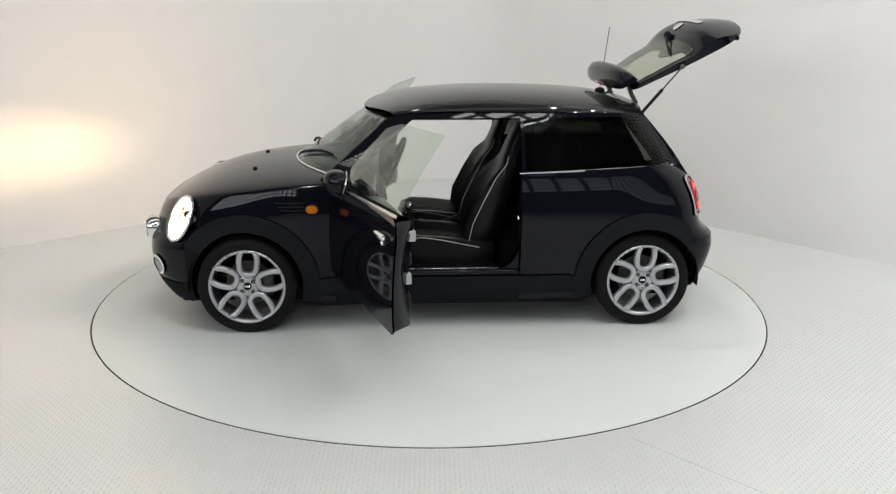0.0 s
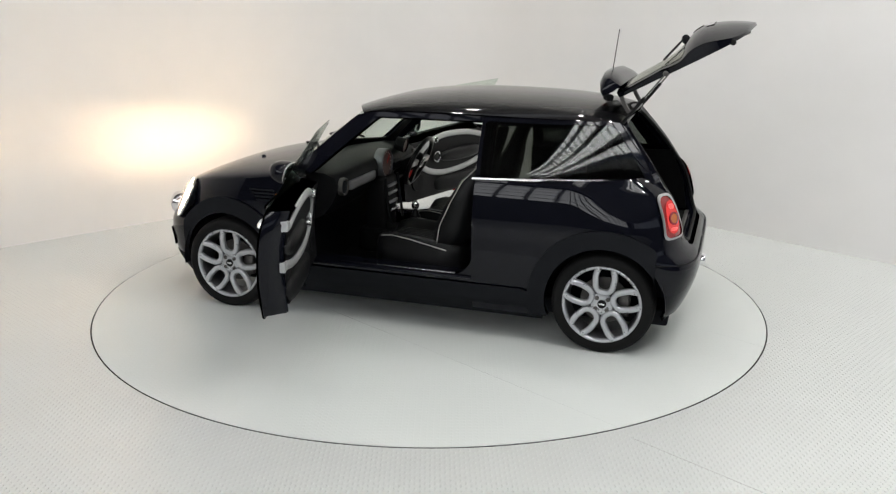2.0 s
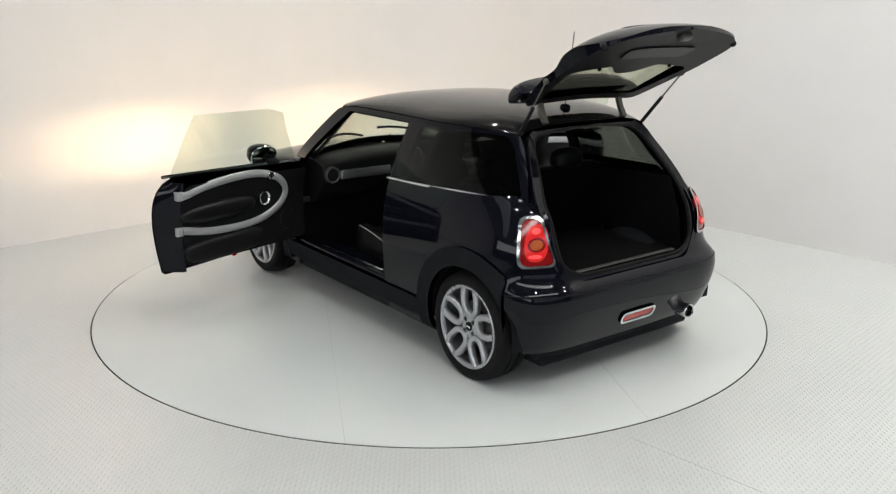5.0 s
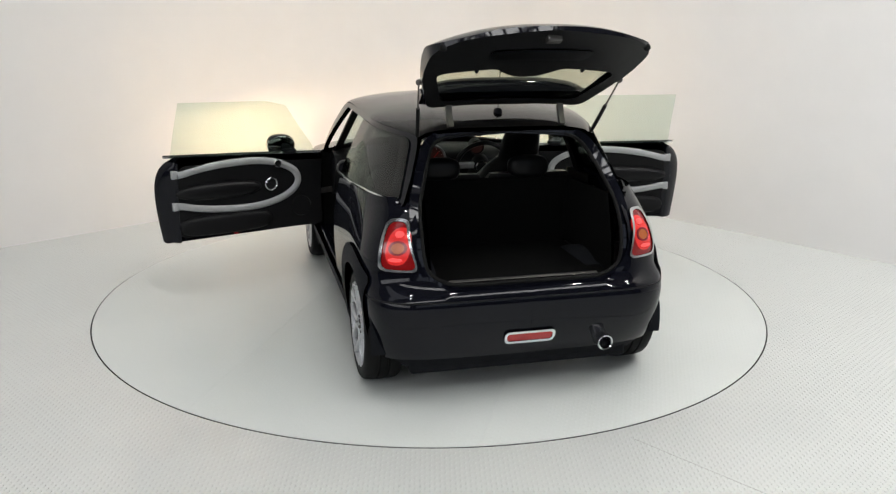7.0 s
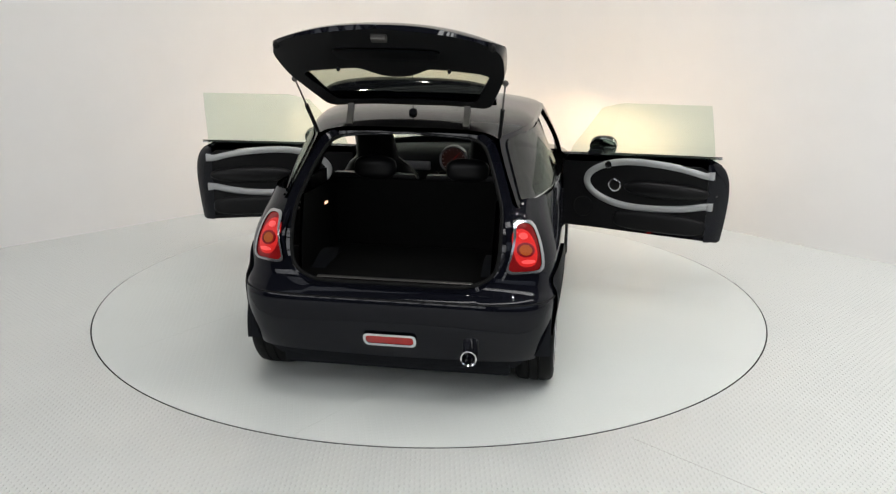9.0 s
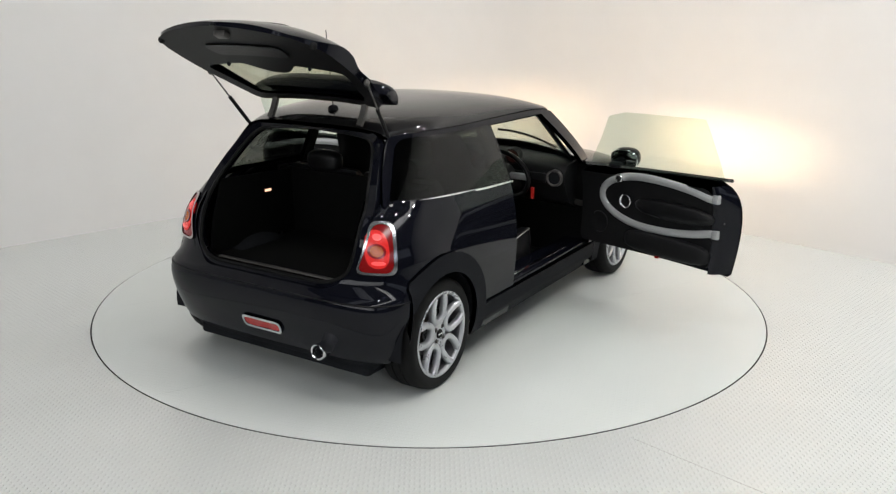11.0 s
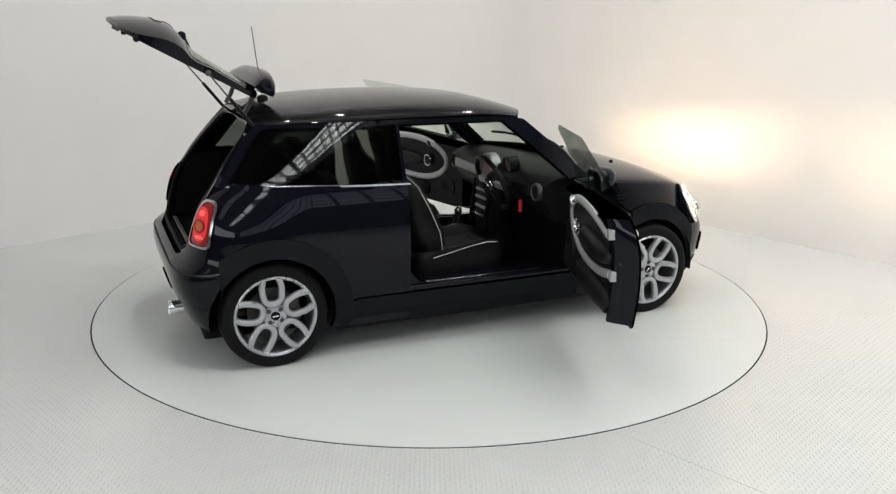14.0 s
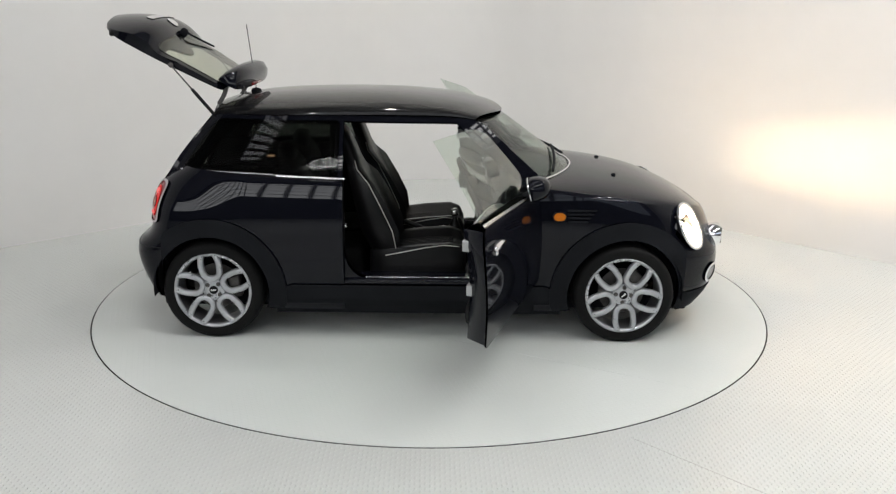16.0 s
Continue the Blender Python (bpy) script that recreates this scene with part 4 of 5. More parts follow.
hatch_out = rounded([(0.0, -0.5, 0.06), (0.80, -0.5, 0.17), (0.845, 0.0, 0.0), (0.80, 0.5, 0.17), (0.0, 0.5, 0.06)], 0.05, 8)
hatch_hole = rounded([(0.014, -0.44), (0.445, -0.44), (0.445, 0.44), (0.014, 0.44)], 0.05)
hm = pose(HX, 0, HZ, 0, HUP, 0)
hatch = part("tailgate", panel("tailgate", hatch_out, hatch_f, 0.028, 0.008, [hatch_hole], ref=HREF), PAINT, car, "raised glossy black-blue tailgate", hm)
rim = dense(hatch_out, 0.03)
V = [p for a, b in rim for p in (Vector(hatch_f(a, b)), Vector(hatch_in(a, b)))]
F = [(2 * i, 2 * i + 1, (2 * i + 3) % len(V), (2 * i + 2) % len(V)) for i in range(len(rim))]
edge_me = mesh_of("tailgate_edge", V, F)
edge_me.set_sharp_from_angle(angle=radians(40))
part("tailgate_edge", edge_me, PAINT, hatch)
grown = rounded([(0.006, -0.45), (0.455, -0.45), (0.455, 0.45), (0.006, 0.45)], 0.05)
part("tailgate_glass", panel("tailgate_glass", grown, hatch_f, 0.05, 0.004, ref=HREF, lift=0.003), HATCHGLASS, hatch, "tinted rear screen with fine heating lines")
lin_hole = rounded([(0.070, -0.41, 0.05), (0.40, -0.435, 0.05), (0.425, -0.40, 0.03), (0.445, -0.16, 0.03), (0.39, -0.11, 0.05), (0.345, -0.05, 0.04), (0.345, 0.05, 0.04), (0.39, 0.11, 0.05), (0.445, 0.16, 0.03), (0.425, 0.40, 0.03), (0.40, 0.435, 0.05), (0.070, 0.41, 0.05)], 0.05)
part("tailgate_lining", panel("tailgate_lining", hatch_out, hatch_in, 0.03, 0.014, [lin_hole], ref=(-0.4, 0, 1.2)), TRIM, hatch, "black plastic tailgate lining")
for y in (-0.27, 0.27):
    part("shelf_clip", blob("shelf_clip", (-0.44, y, -0.014), 0.012, 0.010, 0.012, 2, 10, 6), PLASTIC, hatch)
part("grip_recess", panel("grip_recess", rounded([(0.55, -0.22), (0.66, -0.24), (0.66, 0.24), (0.55, 0.22)], 0.04), hatch_in, 0.04, 0.006, ref=(-0.4, 0, 1.2), lift=0.008), LEATHER, hatch)
part("latch", box("latch", -0.80, -0.76, -0.035, 0.035, -0.03, 0.0, 0.006), IRON, hatch)
part("tailgate_handle", panel("tailgate_handle", rounded([(0.60, -0.20), (0.645, -0.20), (0.645, 0.20), (0.60, 0.20)], 0.015), hatch_f, 0.03, 0.012, ref=HREF, lift=0.004), CHROME, hatch, "chrome tailgate handle bar")
part("emblem", panel("emblem", oval(0.036, 0.05, 24, 2, 0.54, 0.0), hatch_f, 0.02, 0.01, ref=HREF, lift=0.005), CHROME, hatch, "round chrome emblem without lettering")
for y in (-0.44, 0.44):
    part("rubber_buffer", blob("rubber_buffer", (-0.70, y * 1.12, -0.018), 0.018, 0.018, 0.02, 2, 10, 6), RUBBER, hatch)
part("wiper_arm", sweep("wiper_arm", [Vector(hatch_f(0.445, 0.0)) + Vector((0, 0, 0.02)), Vector(hatch_f(0.43, 0.02)) + Vector((0, 0, 0.035)), Vector(hatch_f(0.38, 0.15)) + Vector((0, 0, 0.028)), Vector(hatch_f(0.32, 0.34)) + Vector((0, 0, 0.02))], disc(0.007, 8)), PLASTIC, hatch, "black rear wiper")
part("wiper_pivot", blob("wiper_pivot", Vector(hatch_f(0.45, 0.0)) + Vector((0, 0, 0.018)), 0.025, 0.025, 0.03), PLASTIC, hatch)
rings = []
for i in range(33):
    y = -0.455 + 0.91 * i / 32
    k = (1 - abs(y / 0.465) ** 3) ** 0.5 * 0.75 + 0.25
    rings.append([Vector((a * (0.55 + 0.45 * k) - 0.01, y, b * k + 0.03)) for a, b in ((0.105, 0.0), (0.105, 0.04), (0.085, 0.095), (0.045, 0.125), (0.0, 0.112), (-0.035, 0.06), (-0.05, 0.01), (0.03, -0.01))])
part("spoiler", soft_shape("spoiler", rings), PAINT, hatch, "glossy black roof spoiler")
part("brake_light", box("brake_light", 0.088, 0.101, -0.12, 0.12, 0.04, 0.057, 0.004), REDLENS, hatch, "high red brake light")
for y in (-0.31, 0.31):
    part("hinge_arm", sweep("hinge_arm", [(-0.015, y, 0.01), (-0.004, y, -0.03), (0.0, y, -0.07), (-0.004, y, -0.13)], [(-0.011, -0.016), (0.011, -0.016), (0.011, 0.016), (-0.011, 0.016)], up=(0, 1, 0)), IRON, hatch, "dark steel hinge arm")
for sgn in (-1, 1):
    a = Vector((-1.247, sgn * 0.485, 1.312))
    b = Vector((-1.476, sgn * 0.527, 1.606))
    part("gas_strut", sweep("gas_strut", [a, a.lerp(b, 0.52)], disc(0.0105, 10)), TRIM, car, "black gas strut tube")
    part("strut_rod", sweep("strut_rod", [a.lerp(b, 0.50), b], disc(0.0045, 8)), IRON, car, "grey strut rod")
    part("strut_ball", blob("strut_ball", b, 0.016, 0.016, 0.016, 2, 10, 8), IRON, car)

# ---- rear lamps and bumper fittings ----
for side, mir in ((1, False), (-1, True)):
    def tl(grow):
        return rounded([(uy(0.567 - grow, 0.70, -1), 0.702 - grow), (uy(0.738 + grow, 0.70, -1), 0.702 - grow), (uy(0.690 + grow, 0.90, -1), 0.928 + grow), (uy(0.612 - grow, 0.90, -1), 0.932 + grow)], 0.04)
    part("tail_lamp_bezel", panel("tail_lamp_bezel", tl(0.008), body, 0.015, 0.012, [tl(-0.003)], lift=0.011, mirror=mir), LAMPCHROME, car, "chrome tail-lamp surround")
    lamp = part("tail_lamp", panel("tail_lamp", tl(0.0), body, 0.02, 0.02, lift=0.005, mirror=mir), REDLENS, car, "lit red and amber tail lamp")
    uc = uy(0.655, 0.81, -1)
    part("lit_ring", panel("lit_ring", oval(0.054, 0.088, 36, 2.5, uc, 0.815), body, 0.014, 0.006, [oval(0.040, 0.034, 24, 2, uc, 0.808)], lift=0.009, mirror=mir), REDHOT, lamp, "glowing red reflector")
    part("brake_bulb", panel("brake_bulb", oval(0.020, 0.014, 20, 2.2, uc + 0.006, 0.872), body, 0.012, 0.006, lift=0.013, mirror=mir), HOTCORE, lamp)
    part("side_bulb", panel("side_bulb", oval(0.030, 0.009, 20, 2.2, uc + 0.004, 0.752), body, 0.012, 0.006, lift=0.013, mirror=mir), HOTCORE, lamp)
    part("turn_lens", panel("turn_lens", oval(0.029, 0.025, 24, 2, uc, 0.808), body, 0.012, 0.008, lift=0.012, mirror=mir), TURN, lamp, "dim amber turn-signal lens")
    part("lens_ring", panel("lens_ring", oval(0.040, 0.034, 24, 2, uc, 0.808), body, 0.012, 0.008, [oval(0.029, 0.025, 24, 2, uc, 0.808)], lift=0.014, mirror=mir), REDLENS, lamp)


def tail_rect(hy, hz, r):
    return rounded([(UR + hy, 0.345 - hz), (UR + hy, 0.345 + hz), (UR - hy, 0.345 + hz), (UR - hy, 0.345 - hz)], r)


part("rear_fog_bezel", panel("rear_fog_bezel", tail_rect(0.158, 0.036, 0.050), body, 0.02, 0.02, [tail_rect(0.143, 0.023, 0.036)], lift=0.013), CHROME, car, "chrome surround of the rear fog reflector")
part("rear_fog_lamp", panel("rear_fog_lamp", tail_rect(0.143, 0.023, 0.036), body, 0.02, 0.01, lift=0.009), REFLECTOR, car, "red rear fog reflector")
part("rear_valance", panel("rear_valance", [(ux(-1.60, 0.20), 0.165), (ux(-1.60, 0.24), 0.245), (UR, 0.245), (2 * UR - ux(-1.60, 0.24), 0.245), (2 * UR - ux(-1.60, 0.20), 0.165), (UR, 0.165)], body, 0.04, 0.02, lift=-0.012), PLASTIC, car, "black rear valance")
part("exhaust_pipe", lathe("exhaust_pipe", [(-1.45, 0.033), (-1.73, 0.040), (-1.757, 0.043), (-1.762, 0.040), (-1.758, 0.034), (-1.70, 0.031), (-1.55, 0.001)], 28, "X"), CHROME, car, "round chrome exhaust tip", pose(0, -0.405, 0.285))
part("silencer", blob("silencer", (-1.38, -0.15, 0.24), 0.13, 0.42, 0.075, 3), IRON, car)
seam = [Vector(body(UR + (ux(-1.45, 0.55) - UR) * i / 24, 0.560)) for i in range(25)]
seam = [Vector((p.x, -p.y, p.z)) for p in seam[::-1]] + seam[1:]
part("bumper_seam", sweep("bumper_seam", seam, disc(0.004, 6)), TRIM, car)
# frame of the tailgate opening
half = [(-1.655, 0.0, 0.605), (-1.655, 0.30, 0.605), (-1.65, 0.43, 0.615), (-1.625, 0.525, 0.665), (-1.60, 0.555, 0.75), (-1.555, 0.56, 0.88), (-1.485, 0.552, 0.985), (-1.42, 0.52, 1.08), (-1.35, 0.485, 1.17), (-1.283, 0.445, 1.25), (-1.25, 0.395, 1.292), (-1.24, 0.30, 1.312), (-1.245, 0.0, 1.332)]
fx, fy, fz = (curve(*[(i, p[k]) for i, p in enumerate(half)]) for k in range(3))
half = [(fx(i / 4), fy(i / 4), fz(i / 4)) for i in range(4 * (len(half) - 1) + 1)]
loop = half + [(x, -y, z) for x, y, z in half[-2:0:-1]]
part("tailgate_frame", sweep("tailgate_frame", loop, [(-0.03, -0.035), (0.012, -0.035), (0.018, 0.02), (-0.03, 0.02)], closed=True, up=(-1, 0, 0.25)), PAINT, car, "glossy painted tailgate opening")
part("tailgate_seal", sweep("tailgate_seal", [(x - 0.012, y * 0.955, 0.605 + (z - 0.605) * 0.97 + 0.016) for x, y, z in loop], disc(0.011, 8), closed=True, up=(-1, 0, 0.25)), RUBBER, car, "black rubber seal")
part("sill_guard", box("sill_guard", -1.625, -1.60, -0.40, 0.40, 0.622, 0.630, 0.004), IRON, car, "dark metal boot sill guard")

# ---- front lamps and wing details ----
for side in (1, -1):
    c = Vector((LAMP.x, LAMP.y * side, LAMP.z))
    nrm = Vector((LN.x, LN.y * side, LN.z))
    sx = Vector((0, 0, 1)).cross(nrm).normalized()
    sy = nrm.cross(sx)
    m = Matrix((( sx.x, sy.x, nrm.x, c.x), (sx.y, sy.y, nrm.y, c.y), (sx.z, sy.z, nrm.z, c.z), (0, 0, 0, 1)))
    mouth = m.inverted() @ Vector((1.60, c.y - 0.072 * side, 0.690))
    V = [Vector((q[0] * k, q[1] * k, d)) for k, d in ((0.97, 0.008), (0.78, -0.012)) for q in oval(0.113, 0.141, 36, 2.15)]
    V += [Vector((mouth.x + q[0], mouth.y + q[1], mouth.z)) for q in oval(0.078, 0.030, 36, 2.6)]
    F = [(r * 36 + i, r * 36 + (i + 1) % 36, (r + 1) * 36 + (i + 1) % 36, (r + 1) * 36 + i) for r in range(2) for i in range(36)]
    hl = part("headlamp", sweep("headlamp", [Vector((q[0], q[1], 0.006)) for q in oval(0.114, 0.142, 36, 2.15)], disc(0.010, 8), closed=True, up=(0, 0, 1)), CHROME, car, "lit oval headlamp in a chrome ring", m)
    part("lamp_glow", mesh_of("lamp_glow", V, F), HEADGLOW, hl, "bright lit reflector")
    # unseen shell added to keep the reflector's glow out of the wing
    V = [v - Vector((0, 0, 0.007)) for v in V]
    part("glow_blocker", mesh_of("glow_blocker", V, F), PLASTIC, hl, "added black shell blocking glow behind the reflector")
    dome = soft_shape("lamp_lens", [[Vector((q[0] * k, q[1] * k, d)) for q in oval(0.111, 0.139, 36, 2.15)] for k, d in ((1.0, 0.008), (0.85, 0.026), (0.6, 0.038), (0.3, 0.044), (0.05, 0.046))])
    lens = part("lamp_lens", dome, LENS, hl, "clear lamp lens")
    lens.visible_shadow = False
    # unseen box added behind the lens, aimed along the car, to shape the beam
    mi = m.inverted()
    y0, x0, x1, z0 = c.y - 0.072 * side, 1.475, 1.60, 0.690
    hw, hh = 0.092, 0.018
    V = []
    for x in (x0, x1):
        V += [mi @ Vector((x, y0 + (0.008 * side if x == x0 else 0.0) + a * hw, z0 + b * hh)) for a, b in ((-1, -1), (1, -1), (1, 1), (-1, 1))]
    F = [(0, 1, 2, 3)] + [(i, (i + 1) % 4, 4 + (i + 1) % 4, 4 + i) for i in range(4)]
    part("beam_baffle", mesh_of("beam_baffle", V, F, False), SATIN, hl)
    V = [mi @ Vector((x0 + 0.01, y0 + 0.010 * side + a * 0.078, z0 - 0.005 + b * 0.010)) for a, b in ((-1, -1), (1, -1), (1, 1), (-1, 1))]
    part("burner", mesh_of("burner", V, [(0, 1, 2, 3)], False), BEAM, hl)
    # driving lamp on the bumper
    drv = part("driving_lamp", lathe("driving_lamp", [(0.0, 0.05), (0.03, 0.072), (0.07, 0.079), (0.085, 0.076), (0.088, 0.070), (0.082, 0.066)], 32, "X"), CHROME, car, "round chrome driving lamp", pose(1.80, 0.43 * side, 0.582))
    part("lamp_cover", lathe("lamp_cover", [(0.080, 0.067), (0.092, 0.05), (0.097, 0.001)], 32, "X"), PLASTIC, drv, "black lamp cover")
    for k in (-0.03, 0.0, 0.03):
        part("cover_rib", box("cover_rib", 0.082, 0.100, k - 0.006, k + 0.006, -0.05, 0.05, 0.002), IRON, drv)
    part("lamp_stalk", sweep("lamp_stalk", [(0.03, 0, -0.06), (-0.03, 0, -0.12)], disc(0.014, 8), up=(0, 1, 0)), PLASTIC, drv)
    uc = uy(0.60, 0.385, 1)
    part("fog_bezel", panel("fog_bezel", oval(0.062, 0.062, 28, 2, uc, 0.385), body, 0.02, 0.015, [oval(0.046, 0.046, 28, 2, uc, 0.385)], lift=0.012, mirror=side < 0), CHROME, car, "chrome front fog-lamp ring")
    part("fog_lamp", panel("fog_lamp", oval(0.046, 0.046, 24, 2, uc, 0.385), body, 0.02, 0.01, lift=0.006, mirror=side < 0), SATIN, car)
    part("side_bezel", panel("side_bezel", oval(0.042, 0.030, 24, 2.4, 0.828, 0.778), body, 0.015, 0.008, lift=0.008, mirror=side < 0), PLASTIC, car)
    part("side_indicator", panel("side_indicator", oval(0.034, 0.023, 24, 2.4, 0.828, 0.778), body, 0.012, 0.006, lift=0.014, mirror=side < 0), AMBER, car, "amber oval side indicator")
    for k in range(4):
        z = 0.748 + 0.022 * k
        vent = rounded([(0.875, z - 0.005), (0.99 + 0.018 * k, z - 0.005), (1.0 + 0.018 * k, z + 0.006), (0.875, z + 0.006)], 0.003, 2)
        part("vent_slat", panel("vent_slat", to_u(vent), body, 0.03, 0.006, lift=0.006, mirror=side < 0), PLASTIC, car)
    # bonnet washer and wiper
    part("washer_jet", blob("washer_jet", Vector(hood_f(1.22, 0.34 * side)) + Vector((0, 0, 0.004)), 0.016, 0.012, 0.009, 2, 12, 6), PLASTIC, car)
for ya, yb in ((0.10, 0.52), (-0.48, 0.02)):
    wp = [Vector(screen_f(ya * 1.1 + (yb - ya) * 1.1 * t, 0.03 + 0.10 * math.sin(t * math.pi * 0.55))) + Vector((0.012, 0, 0.014)) for t in (0, 0.2, 0.4, 0.6, 0.8, 1.0)]
    part("windscreen_wiper", sweep("windscreen_wiper", wp, disc(0.009, 8)), PLASTIC, car, "black windscreen wiper")
part("aerial_base", blob("aerial_base", (-1.09, 0, 1.408), 0.034, 0.022, 0.022), PLASTIC, car, "black aerial base")
part("aerial", sweep("aerial", [(-1.09, 0, 1.42), (-1.097, 0, 1.48), (-1.135, 0, 1.83)], disc(0.0026, 6), up=(0, 1, 0)), PLASTIC, car, "thin black roof aerial")

# ---- interior ----


def seat(side):
    y0 = 0.36 * side
    rings = []
    for x, w, zt, zb in ((-0.16, 0.20, 0.46, 0.28), (-0.14, 0.235, 0.475, 0.27), (0.0, 0.25, 0.485, 0.27), (0.18, 0.252, 0.505, 0.27), (0.34, 0.245, 0.515, 0.28), (0.41, 0.22, 0.50, 0.30), (0.44, 0.18, 0.45, 0.33)):
        rings.append([Vector((x, y0 + a * w, zb + (zt - zb) * b)) for a, b in ((-1, 0.1), (-1.0, 0.75), (-0.93, 1.12), (-0.72, 1.10), (-0.5, 0.93), (0, 0.90), (0.5, 0.93), (0.72, 1.10), (0.93, 1.12), (1.0, 0.75), (1, 0.1), (0, 0))])
    s = part("front_seat", soft_shape("front_seat", rings), LEATHER, car, "black leather sports seat with white piping")
    rings, left, right = [], [], []
    for t, w, d in ((0.0, 0.20, 0.13), (0.06, 0.235, 0.17), (0.2, 0.25, 0.20), (0.4, 0.255, 0.165), (0.58, 0.24, 0.12), (0.68, 0.19, 0.10), (0.74, 0.135, 0.09), (0.82, 0.13, 0.09), (0.92, 0.12, 0.08), (0.98, 0.10, 0.06), (1.0, 0.06, 0.03)):
        bx, bz = -0.07 - 0.245 * t - 0.03 * t * t, 0.47 + 0.77 * t
        b = 1.0 if t < 0.65 else 0.3
        pr = [(-1, 0.0), (-0.98, 0.8 * b), (-0.84, 1.15 * b + 0.2 * (1 - b)), (-0.6, 0.72), (0, 0.6), (0.6, 0.72), (0.84, 1.15 * b + 0.2 * (1 - b)), (0.98, 0.8 * b), (1, 0.0), (0.8, -0.75), (0, -0.9), (-0.8, -0.75)]
        rings.append([Vector((bx + q * d * 0.62, y0 + a * w, bz)) for a, q in pr])
        if t <= 0.75:
            left.append(rings[-1][1] + Vector((0.004, -0.004, 0)))
            right.append(rings[-1][7] + Vector((0.004, 0.004, 0)))
    part("backrest", soft_shape("backrest", rings), LEATHER, s, "black leather backrest with built-in head restraint")
    for k, pth in enumerate((left, right)):
        part("piping", sweep("piping", pth, disc(0.0024, 6), up=(0, 1, 0)), PIPING, s, "white piping")
        cy = y0 + (0.247 if k else -0.247)
        cp = [(-0.06, cy, 0.470), (0.04, cy, 0.490), (0.18, cy, 0.520), (0.30, cy, 0.538), (0.39, y0 + (0.215 if k else -0.215), 0.522), (0.43, y0 + (0.15 if k else -0.15), 0.47)]
        part("piping", sweep("piping", cp, disc(0.0026, 6)), PIPING, s)
    for k in range(-3, 4):
        part("stitch_roll", sweep("stitch_roll", [(-0.06, y0 + k * 0.034, 0.464), (0.06, y0 + k * 0.034, 0.472), (0.22, y0 + k * 0.034, 0.490), (0.36, y0 + k * 0.034, 0.494)], disc(0.014, 8, 0.009)), LEATHER, s)
    s.location.x = -0.15
    part("seat_base", box("seat_base", -0.14, 0.28, y0 - 0.19, y0 + 0.19, 0.235, 0.34, 0.03), TRIM, s)
    return s


seat(1)
seat(-1)
part("cabin_floor", box("cabin_floor", -0.85, 0.95, -0.66, 0.66, 0.236, 0.262, 0.008), CARPET, car, "black cabin carpet")
part("tunnel", box("tunnel", -0.80, 0.60, -0.12, 0.12, 0.25, 0.44, 0.04), TRIM, car, "black centre tunnel")
part("firewall", box("firewall", 0.705, 0.745, -0.772, 0.772, 0.19, 0.915, 0.006), CARPET, car, "black bulkhead lining")


rings = []
for i in range(21):
    y = -0.70 + 1.40 * i / 20
    k = abs(y / 0.70) ** 8
    rings.append([Vector((x + 0.03 * k, y, z - 0.03 * (y / 0.7) ** 2)) for x, z in ((0.86, 0.945), (0.70, 0.965), (0.55, 0.955), (0.475, 0.925), (0.455, 0.875), (0.47, 0.82), (0.50, 0.76), (0.56, 0.68), (0.70, 0.62), (0.86, 0.62))])
dash = part("dashboard", soft_shape("dashboard", rings), TRIM, car, "black dashboard with a large central dial")
for sgn in (1, -1):
    part("dash_inlay", box("dash_inlay", 0.445, 0.470, min(sgn * 0.17, sgn * 0.58), max(sgn * 0.17, sgn * 0.58), 0.80, 0.865, 0.012), ALLOY_DARK if sgn > 0 else TRIM, dash, "satin inlay strip")
    part("air_vent", lathe("air_vent", [(0.02, 0.058), (-0.012, 0.058), (-0.016, 0.052), (-0.010, 0.044), (0.0, 0.042), (0.01, 0.001)], 28, "X"), IRON, dash, "round metal-ringed air vent", pose(0.475, 0.635 * sgn, 0.835))
    part("vent_core", lathe("vent_core", [(-0.006, 0.045), (-0.012, 0.02), (-0.012, 0.001)], 24, "X"), PLASTIC, dash, "", pose(0.475, 0.635 * sgn, 0.835))
dial = part("central_dial", lathe("central_dial", [(0.05, 0.125), (-0.012, 0.125), (-0.020, 0.118), (-0.016, 0.108), (-0.010, 0.105)], 40, "X"), ALLOY_DARK, dash, "large round central dial", pose(0.445, 0, 0.885) @ Matrix.Diagonal((1, 0.82, 0.82, 1)))
part("dial_face", lathe("dial_face", [(-0.009, 0.106), (-0.009, 0.001)], 36, "X"), DIAL, dial)
for k in range(13):
    a = radians(-40 + 260 * k / 12)
    part("dial_mark", box("dial_mark", -0.012, -0.009, 0.088, 0.099, -0.0016, 0.0016), LABEL, dial, m=pose(0, 0, 0, math.degrees(a), 0, 0))
part("dial_needle", box("dial_needle", -0.014, -0.011, 0.0, 0.085, -0.0018, 0.0018), REDGLOW, dial, m=pose(0, 0, 0, 130, 0, 0))
console = part("centre_console", box("centre_console", 0.40, 0.56, -0.105, 0.105, 0.42, 0.80, 0.025), TRIM, car, "black centre console with chrome switches")
for z, w in ((0.735, 0.075), (0.68, 0.085), (0.615, 0.085)):
    part("control_bar", box("control_bar", 0.385, 0.405, -w, w, z - 0.010, z + 0.010, 0.006), SATIN, console, "silver control bar")
for k in range(5):
    part("toggle_switch", blob("toggle_switch", (0.385, -0.064 + 0.032 * k, 0.56), 0.018, 0.007, 0.012, 2, 10, 6), CHROME, console, "chrome toggle switch")
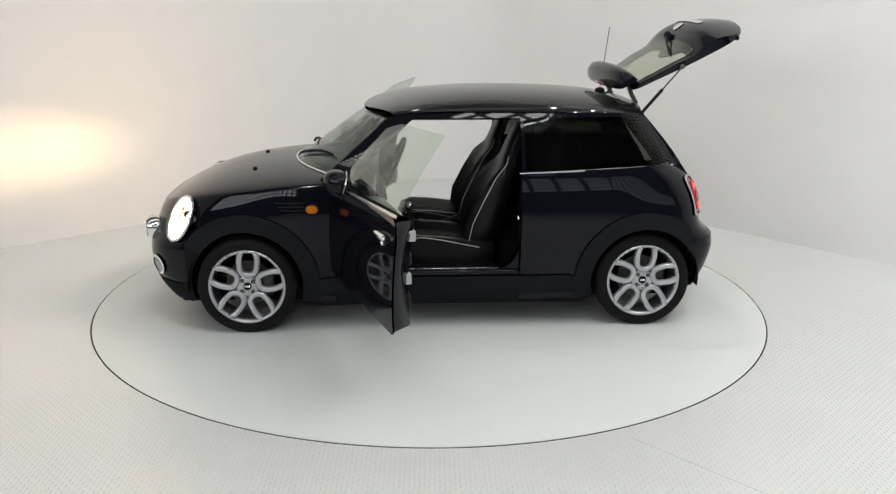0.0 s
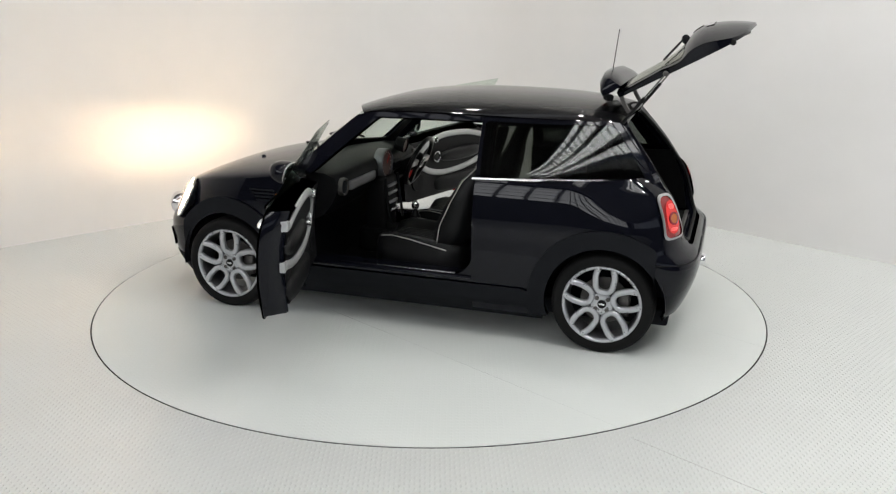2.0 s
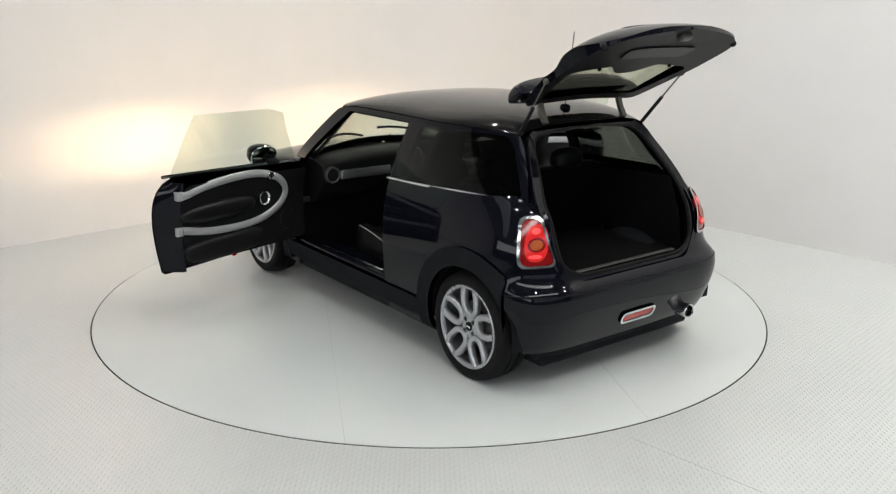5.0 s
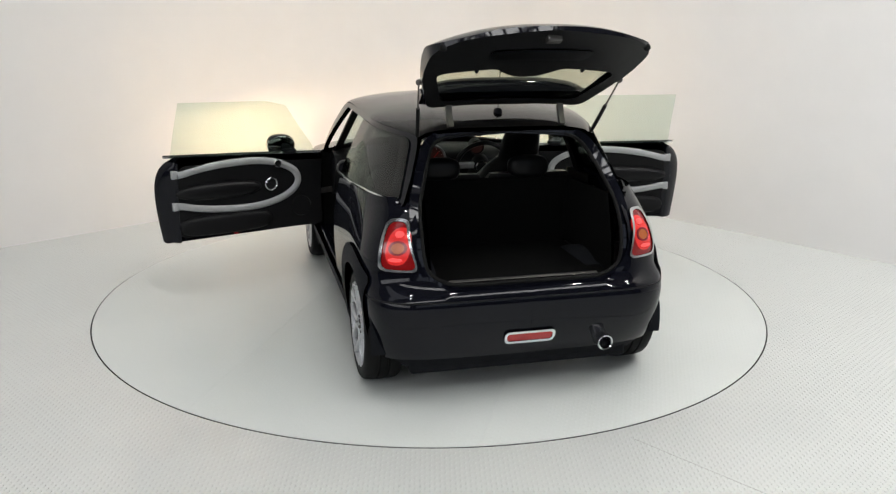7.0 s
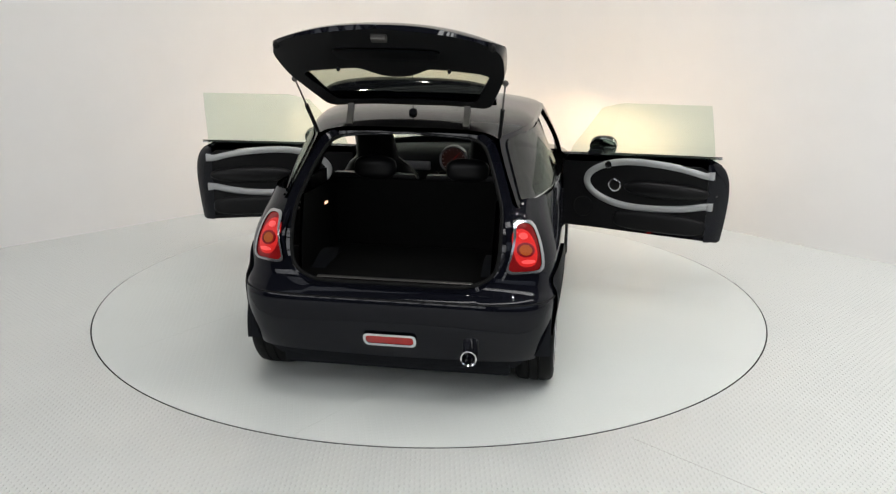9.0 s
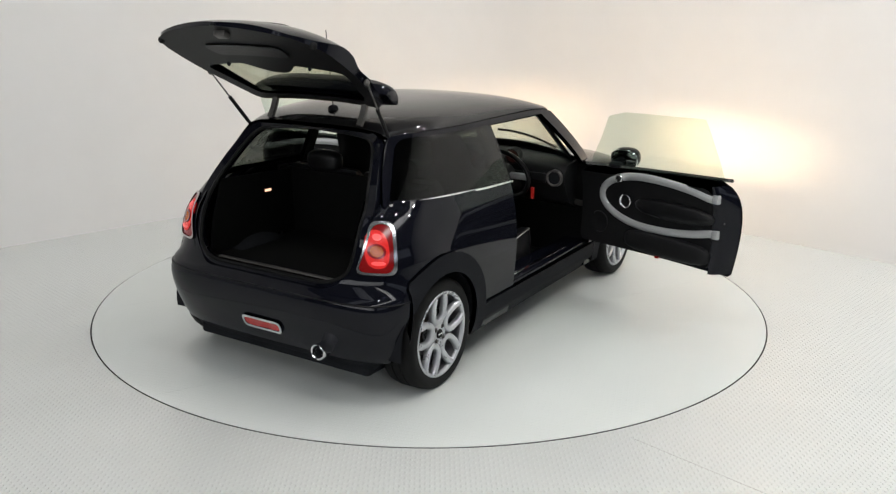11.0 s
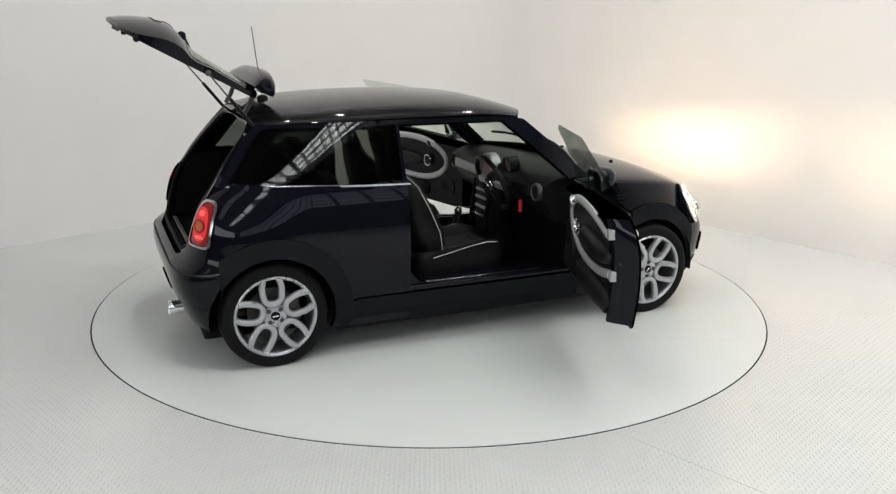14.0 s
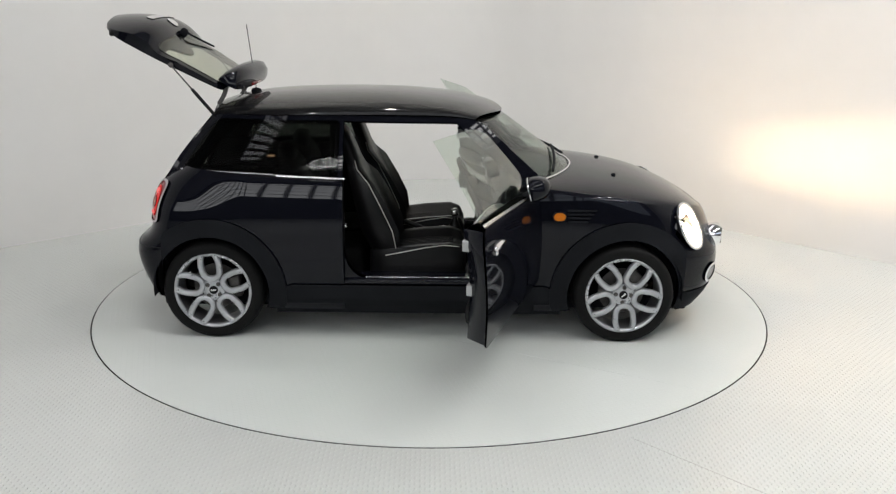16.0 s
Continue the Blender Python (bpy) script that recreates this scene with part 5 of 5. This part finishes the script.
for sgn in (1, -1):
    part("console_pipe", sweep("console_pipe", [(0.40, 0.112 * sgn, 0.80), (0.385, 0.115 * sgn, 0.65), (0.36, 0.113 * sgn, 0.48)], disc(0.011, 8), up=(0, 1, 0)), TRIM, console)
lever = part("gear_lever", blob("gear_lever", (0.22, 0, 0.60), 0.027, 0.027, 0.032), CHROME, car, "gear lever with a bright knob")
part("gear_gaiter", soft_shape("gear_gaiter", [[Vector((0.22 + r * q[0], r * q[1], z)) for q in oval(1, 1, 16)] for z, r in ((0.44, 0.07), (0.50, 0.045), (0.56, 0.016), (0.58, 0.012))]), LEATHER, lever)
part("hand_brake", sweep("hand_brake", [(0.05, 0.03, 0.46), (-0.02, 0.03, 0.49), (-0.12, 0.03, 0.53)], disc(0.018, 10)), LEATHER, car, "black hand-brake lever")
# steering wheel on the car's right-hand side
SW = pose(0.315, -0.33, 0.855, 0, -24, 0)
rim_path = [(0, 0.183 * math.cos(2 * math.pi * i / 40), 0.183 * math.sin(2 * math.pi * i / 40)) for i in range(40)]
sw = part("steering_wheel", sweep("steering_wheel", rim_path, disc(0.0165, 10), closed=True, up=(1, 0, 0)), LEATHER, car, "black three-spoke leather steering wheel", SW)
part("hub", lathe("hub", [(0.05, 0.06), (0.0, 0.062), (-0.018, 0.055), (-0.028, 0.03), (-0.03, 0.001)], 28, "X"), TRIM, sw)
part("hub_ring", lathe("hub_ring", [(-0.024, 0.045), (-0.030, 0.042), (-0.030, 0.037), (-0.024, 0.034)], 28, "X"), CHROME, sw, "chrome hub ring")
for a in (0, 180, 270):
    part("spoke", box("spoke", -0.016, 0.010, 0.045, 0.178, -0.022, 0.022, 0.006), SATIN if a != 270 else TRIM, sw, m=pose(0, 0, 0, a, 0, 0))
part("steering_column", sweep("steering_column", [(0.35, -0.33, 0.845), (0.52, -0.33, 0.76)], disc(0.05, 14)), TRIM, car, "black steering column shroud")
part("rev_counter", lathe("rev_counter", [(0.05, 0.05), (-0.02, 0.056), (-0.025, 0.052), (-0.014, 0.046), (-0.012, 0.001)], 28, "X"), TRIM, car, "round rev counter on the column", pose(0.44, -0.33, 0.965, 0, -12, 0))
part("rev_face", lathe("rev_face", [(-0.0145, 0.045), (-0.0145, 0.001)], 24, "X"), DIAL, car, "", pose(0.44, -0.33, 0.965, 0, -12, 0))
part("rear_view_mirror", blob("rear_view_mirror", (0.36, 0, 1.245), 0.018, 0.105, 0.033, 2.8), TRIM, car, "black rear-view mirror")
part("mirror_stem", sweep("mirror_stem", [(0.37, 0, 1.25), (0.43, 0, 1.305)], disc(0.010, 8), up=(0, 1, 0)), TRIM, car)
part("key_fob", box("key_fob", 0.43, 0.45, -0.50, -0.48, 0.68, 0.76, 0.006), REDGLOW, car, "red tag by the steering column")
# rear bench, parcel shelf, boot
for sgn in (1, -1):
    rings = []
    for t, d in ((0, 0.10), (0.05, 0.13), (0.5, 0.14), (0.92, 0.12), (1.0, 0.07)):
        bx, bz = -0.66 - 0.18 * t, 0.46 + 0.56 * t
        rings.append([Vector((bx + q * d, sgn * 0.275 + a * (0.262 if t < 0.97 else 0.24), bz)) for a, q in ((-1, -0.3), (-0.97, 0.35), (-0.6, 0.5), (0, 0.42), (0.6, 0.5), (0.97, 0.35), (1, -0.3), (0, -0.35))])
    part("rear_backrest", soft_shape("rear_backrest", rings), LEATHER, car, "black leather rear seat back")
    part("rear_headrest", blob("rear_headrest", (-0.85, 0.27 * sgn, 1.055), 0.055, 0.125, 0.068, 2.8), LEATHER, car, "black rear head restraint")
    part("rear_cushion", box("rear_cushion", -0.72, -0.36, min(sgn * 0.02, sgn * 0.53), max(sgn * 0.02, sgn * 0.53), 0.26, 0.48, 0.04), CARPET, car, "black leather rear cushion")
    side_box = [(-1.60, 0.62), (-0.80, 0.62), (-0.80, 0.99), (-1.48, 1.02), (-1.57, 0.80)]
    part("boot_side", panel("boot_side", side_box, lambda x, z: (x, 0.50 + 0.03 * (z - 0.6), z), 0.08, 0.015, mirror=sgn < 0), CARPET, car, "black boot side lining")
    part("rear_side_trim", panel("rear_side_trim", [(-0.80, 0.30), (-0.45, 0.30), (-0.45, 0.965), (-0.80, 0.975)], lambda x, z: (x, 0.70, z), 0.08, 0.02, mirror=sgn < 0), TRIM, car, "black rear side lining")
    part("b_pillar_trim", panel("b_pillar_trim", [(-0.53, 0.30), (-0.452, 0.30), (-0.452, 1.30), (-0.53, 1.30)], lambda x, z: (x, green_y(x, z) - 0.03 if z > 0.95 else 0.76, z), 0.06, 0.03, mirror=sgn < 0), TRIM, car, "black door-pillar lining")
part("boot_floor", box("boot_floor", -1.62, -0.78, -0.50, 0.50, 0.585, 0.605, 0.006), CARPET, car, "black boot carpet")
part("seat_back_carpet", box("seat_back_carpet", -0.90, -0.865, -0.53, 0.53, 0.60, 1.0, 0.01), CARPET, car, "black carpeted seat back")
part("boot_lamp", box("boot_lamp", -1.14, -1.09, 0.488, 0.498, 0.888, 0.902, 0.003), mat("lit_boot_lamp", (0.9, 0.8, 0.7), 0.4, emit=(1.0, 0.55, 0.35), estr=1.6), car, "small lit boot lamp")


# ---- what moves ----
def motions():
    rows_t, rows_c = [], []
    for i in range(33):
        t = i * 0.5
        a = table_angle(t)
        rows_t.append((t, pose(0, 0, 0, 0, 0, a)))
        rows_c.append((t, pose(0, 0, 0, 0, 0, a) @ pose(0.110, -0.015, 0, 0, 0, 117.12)))
    walk(turntable, rows_t)
    walk(car, rows_c)


motions()
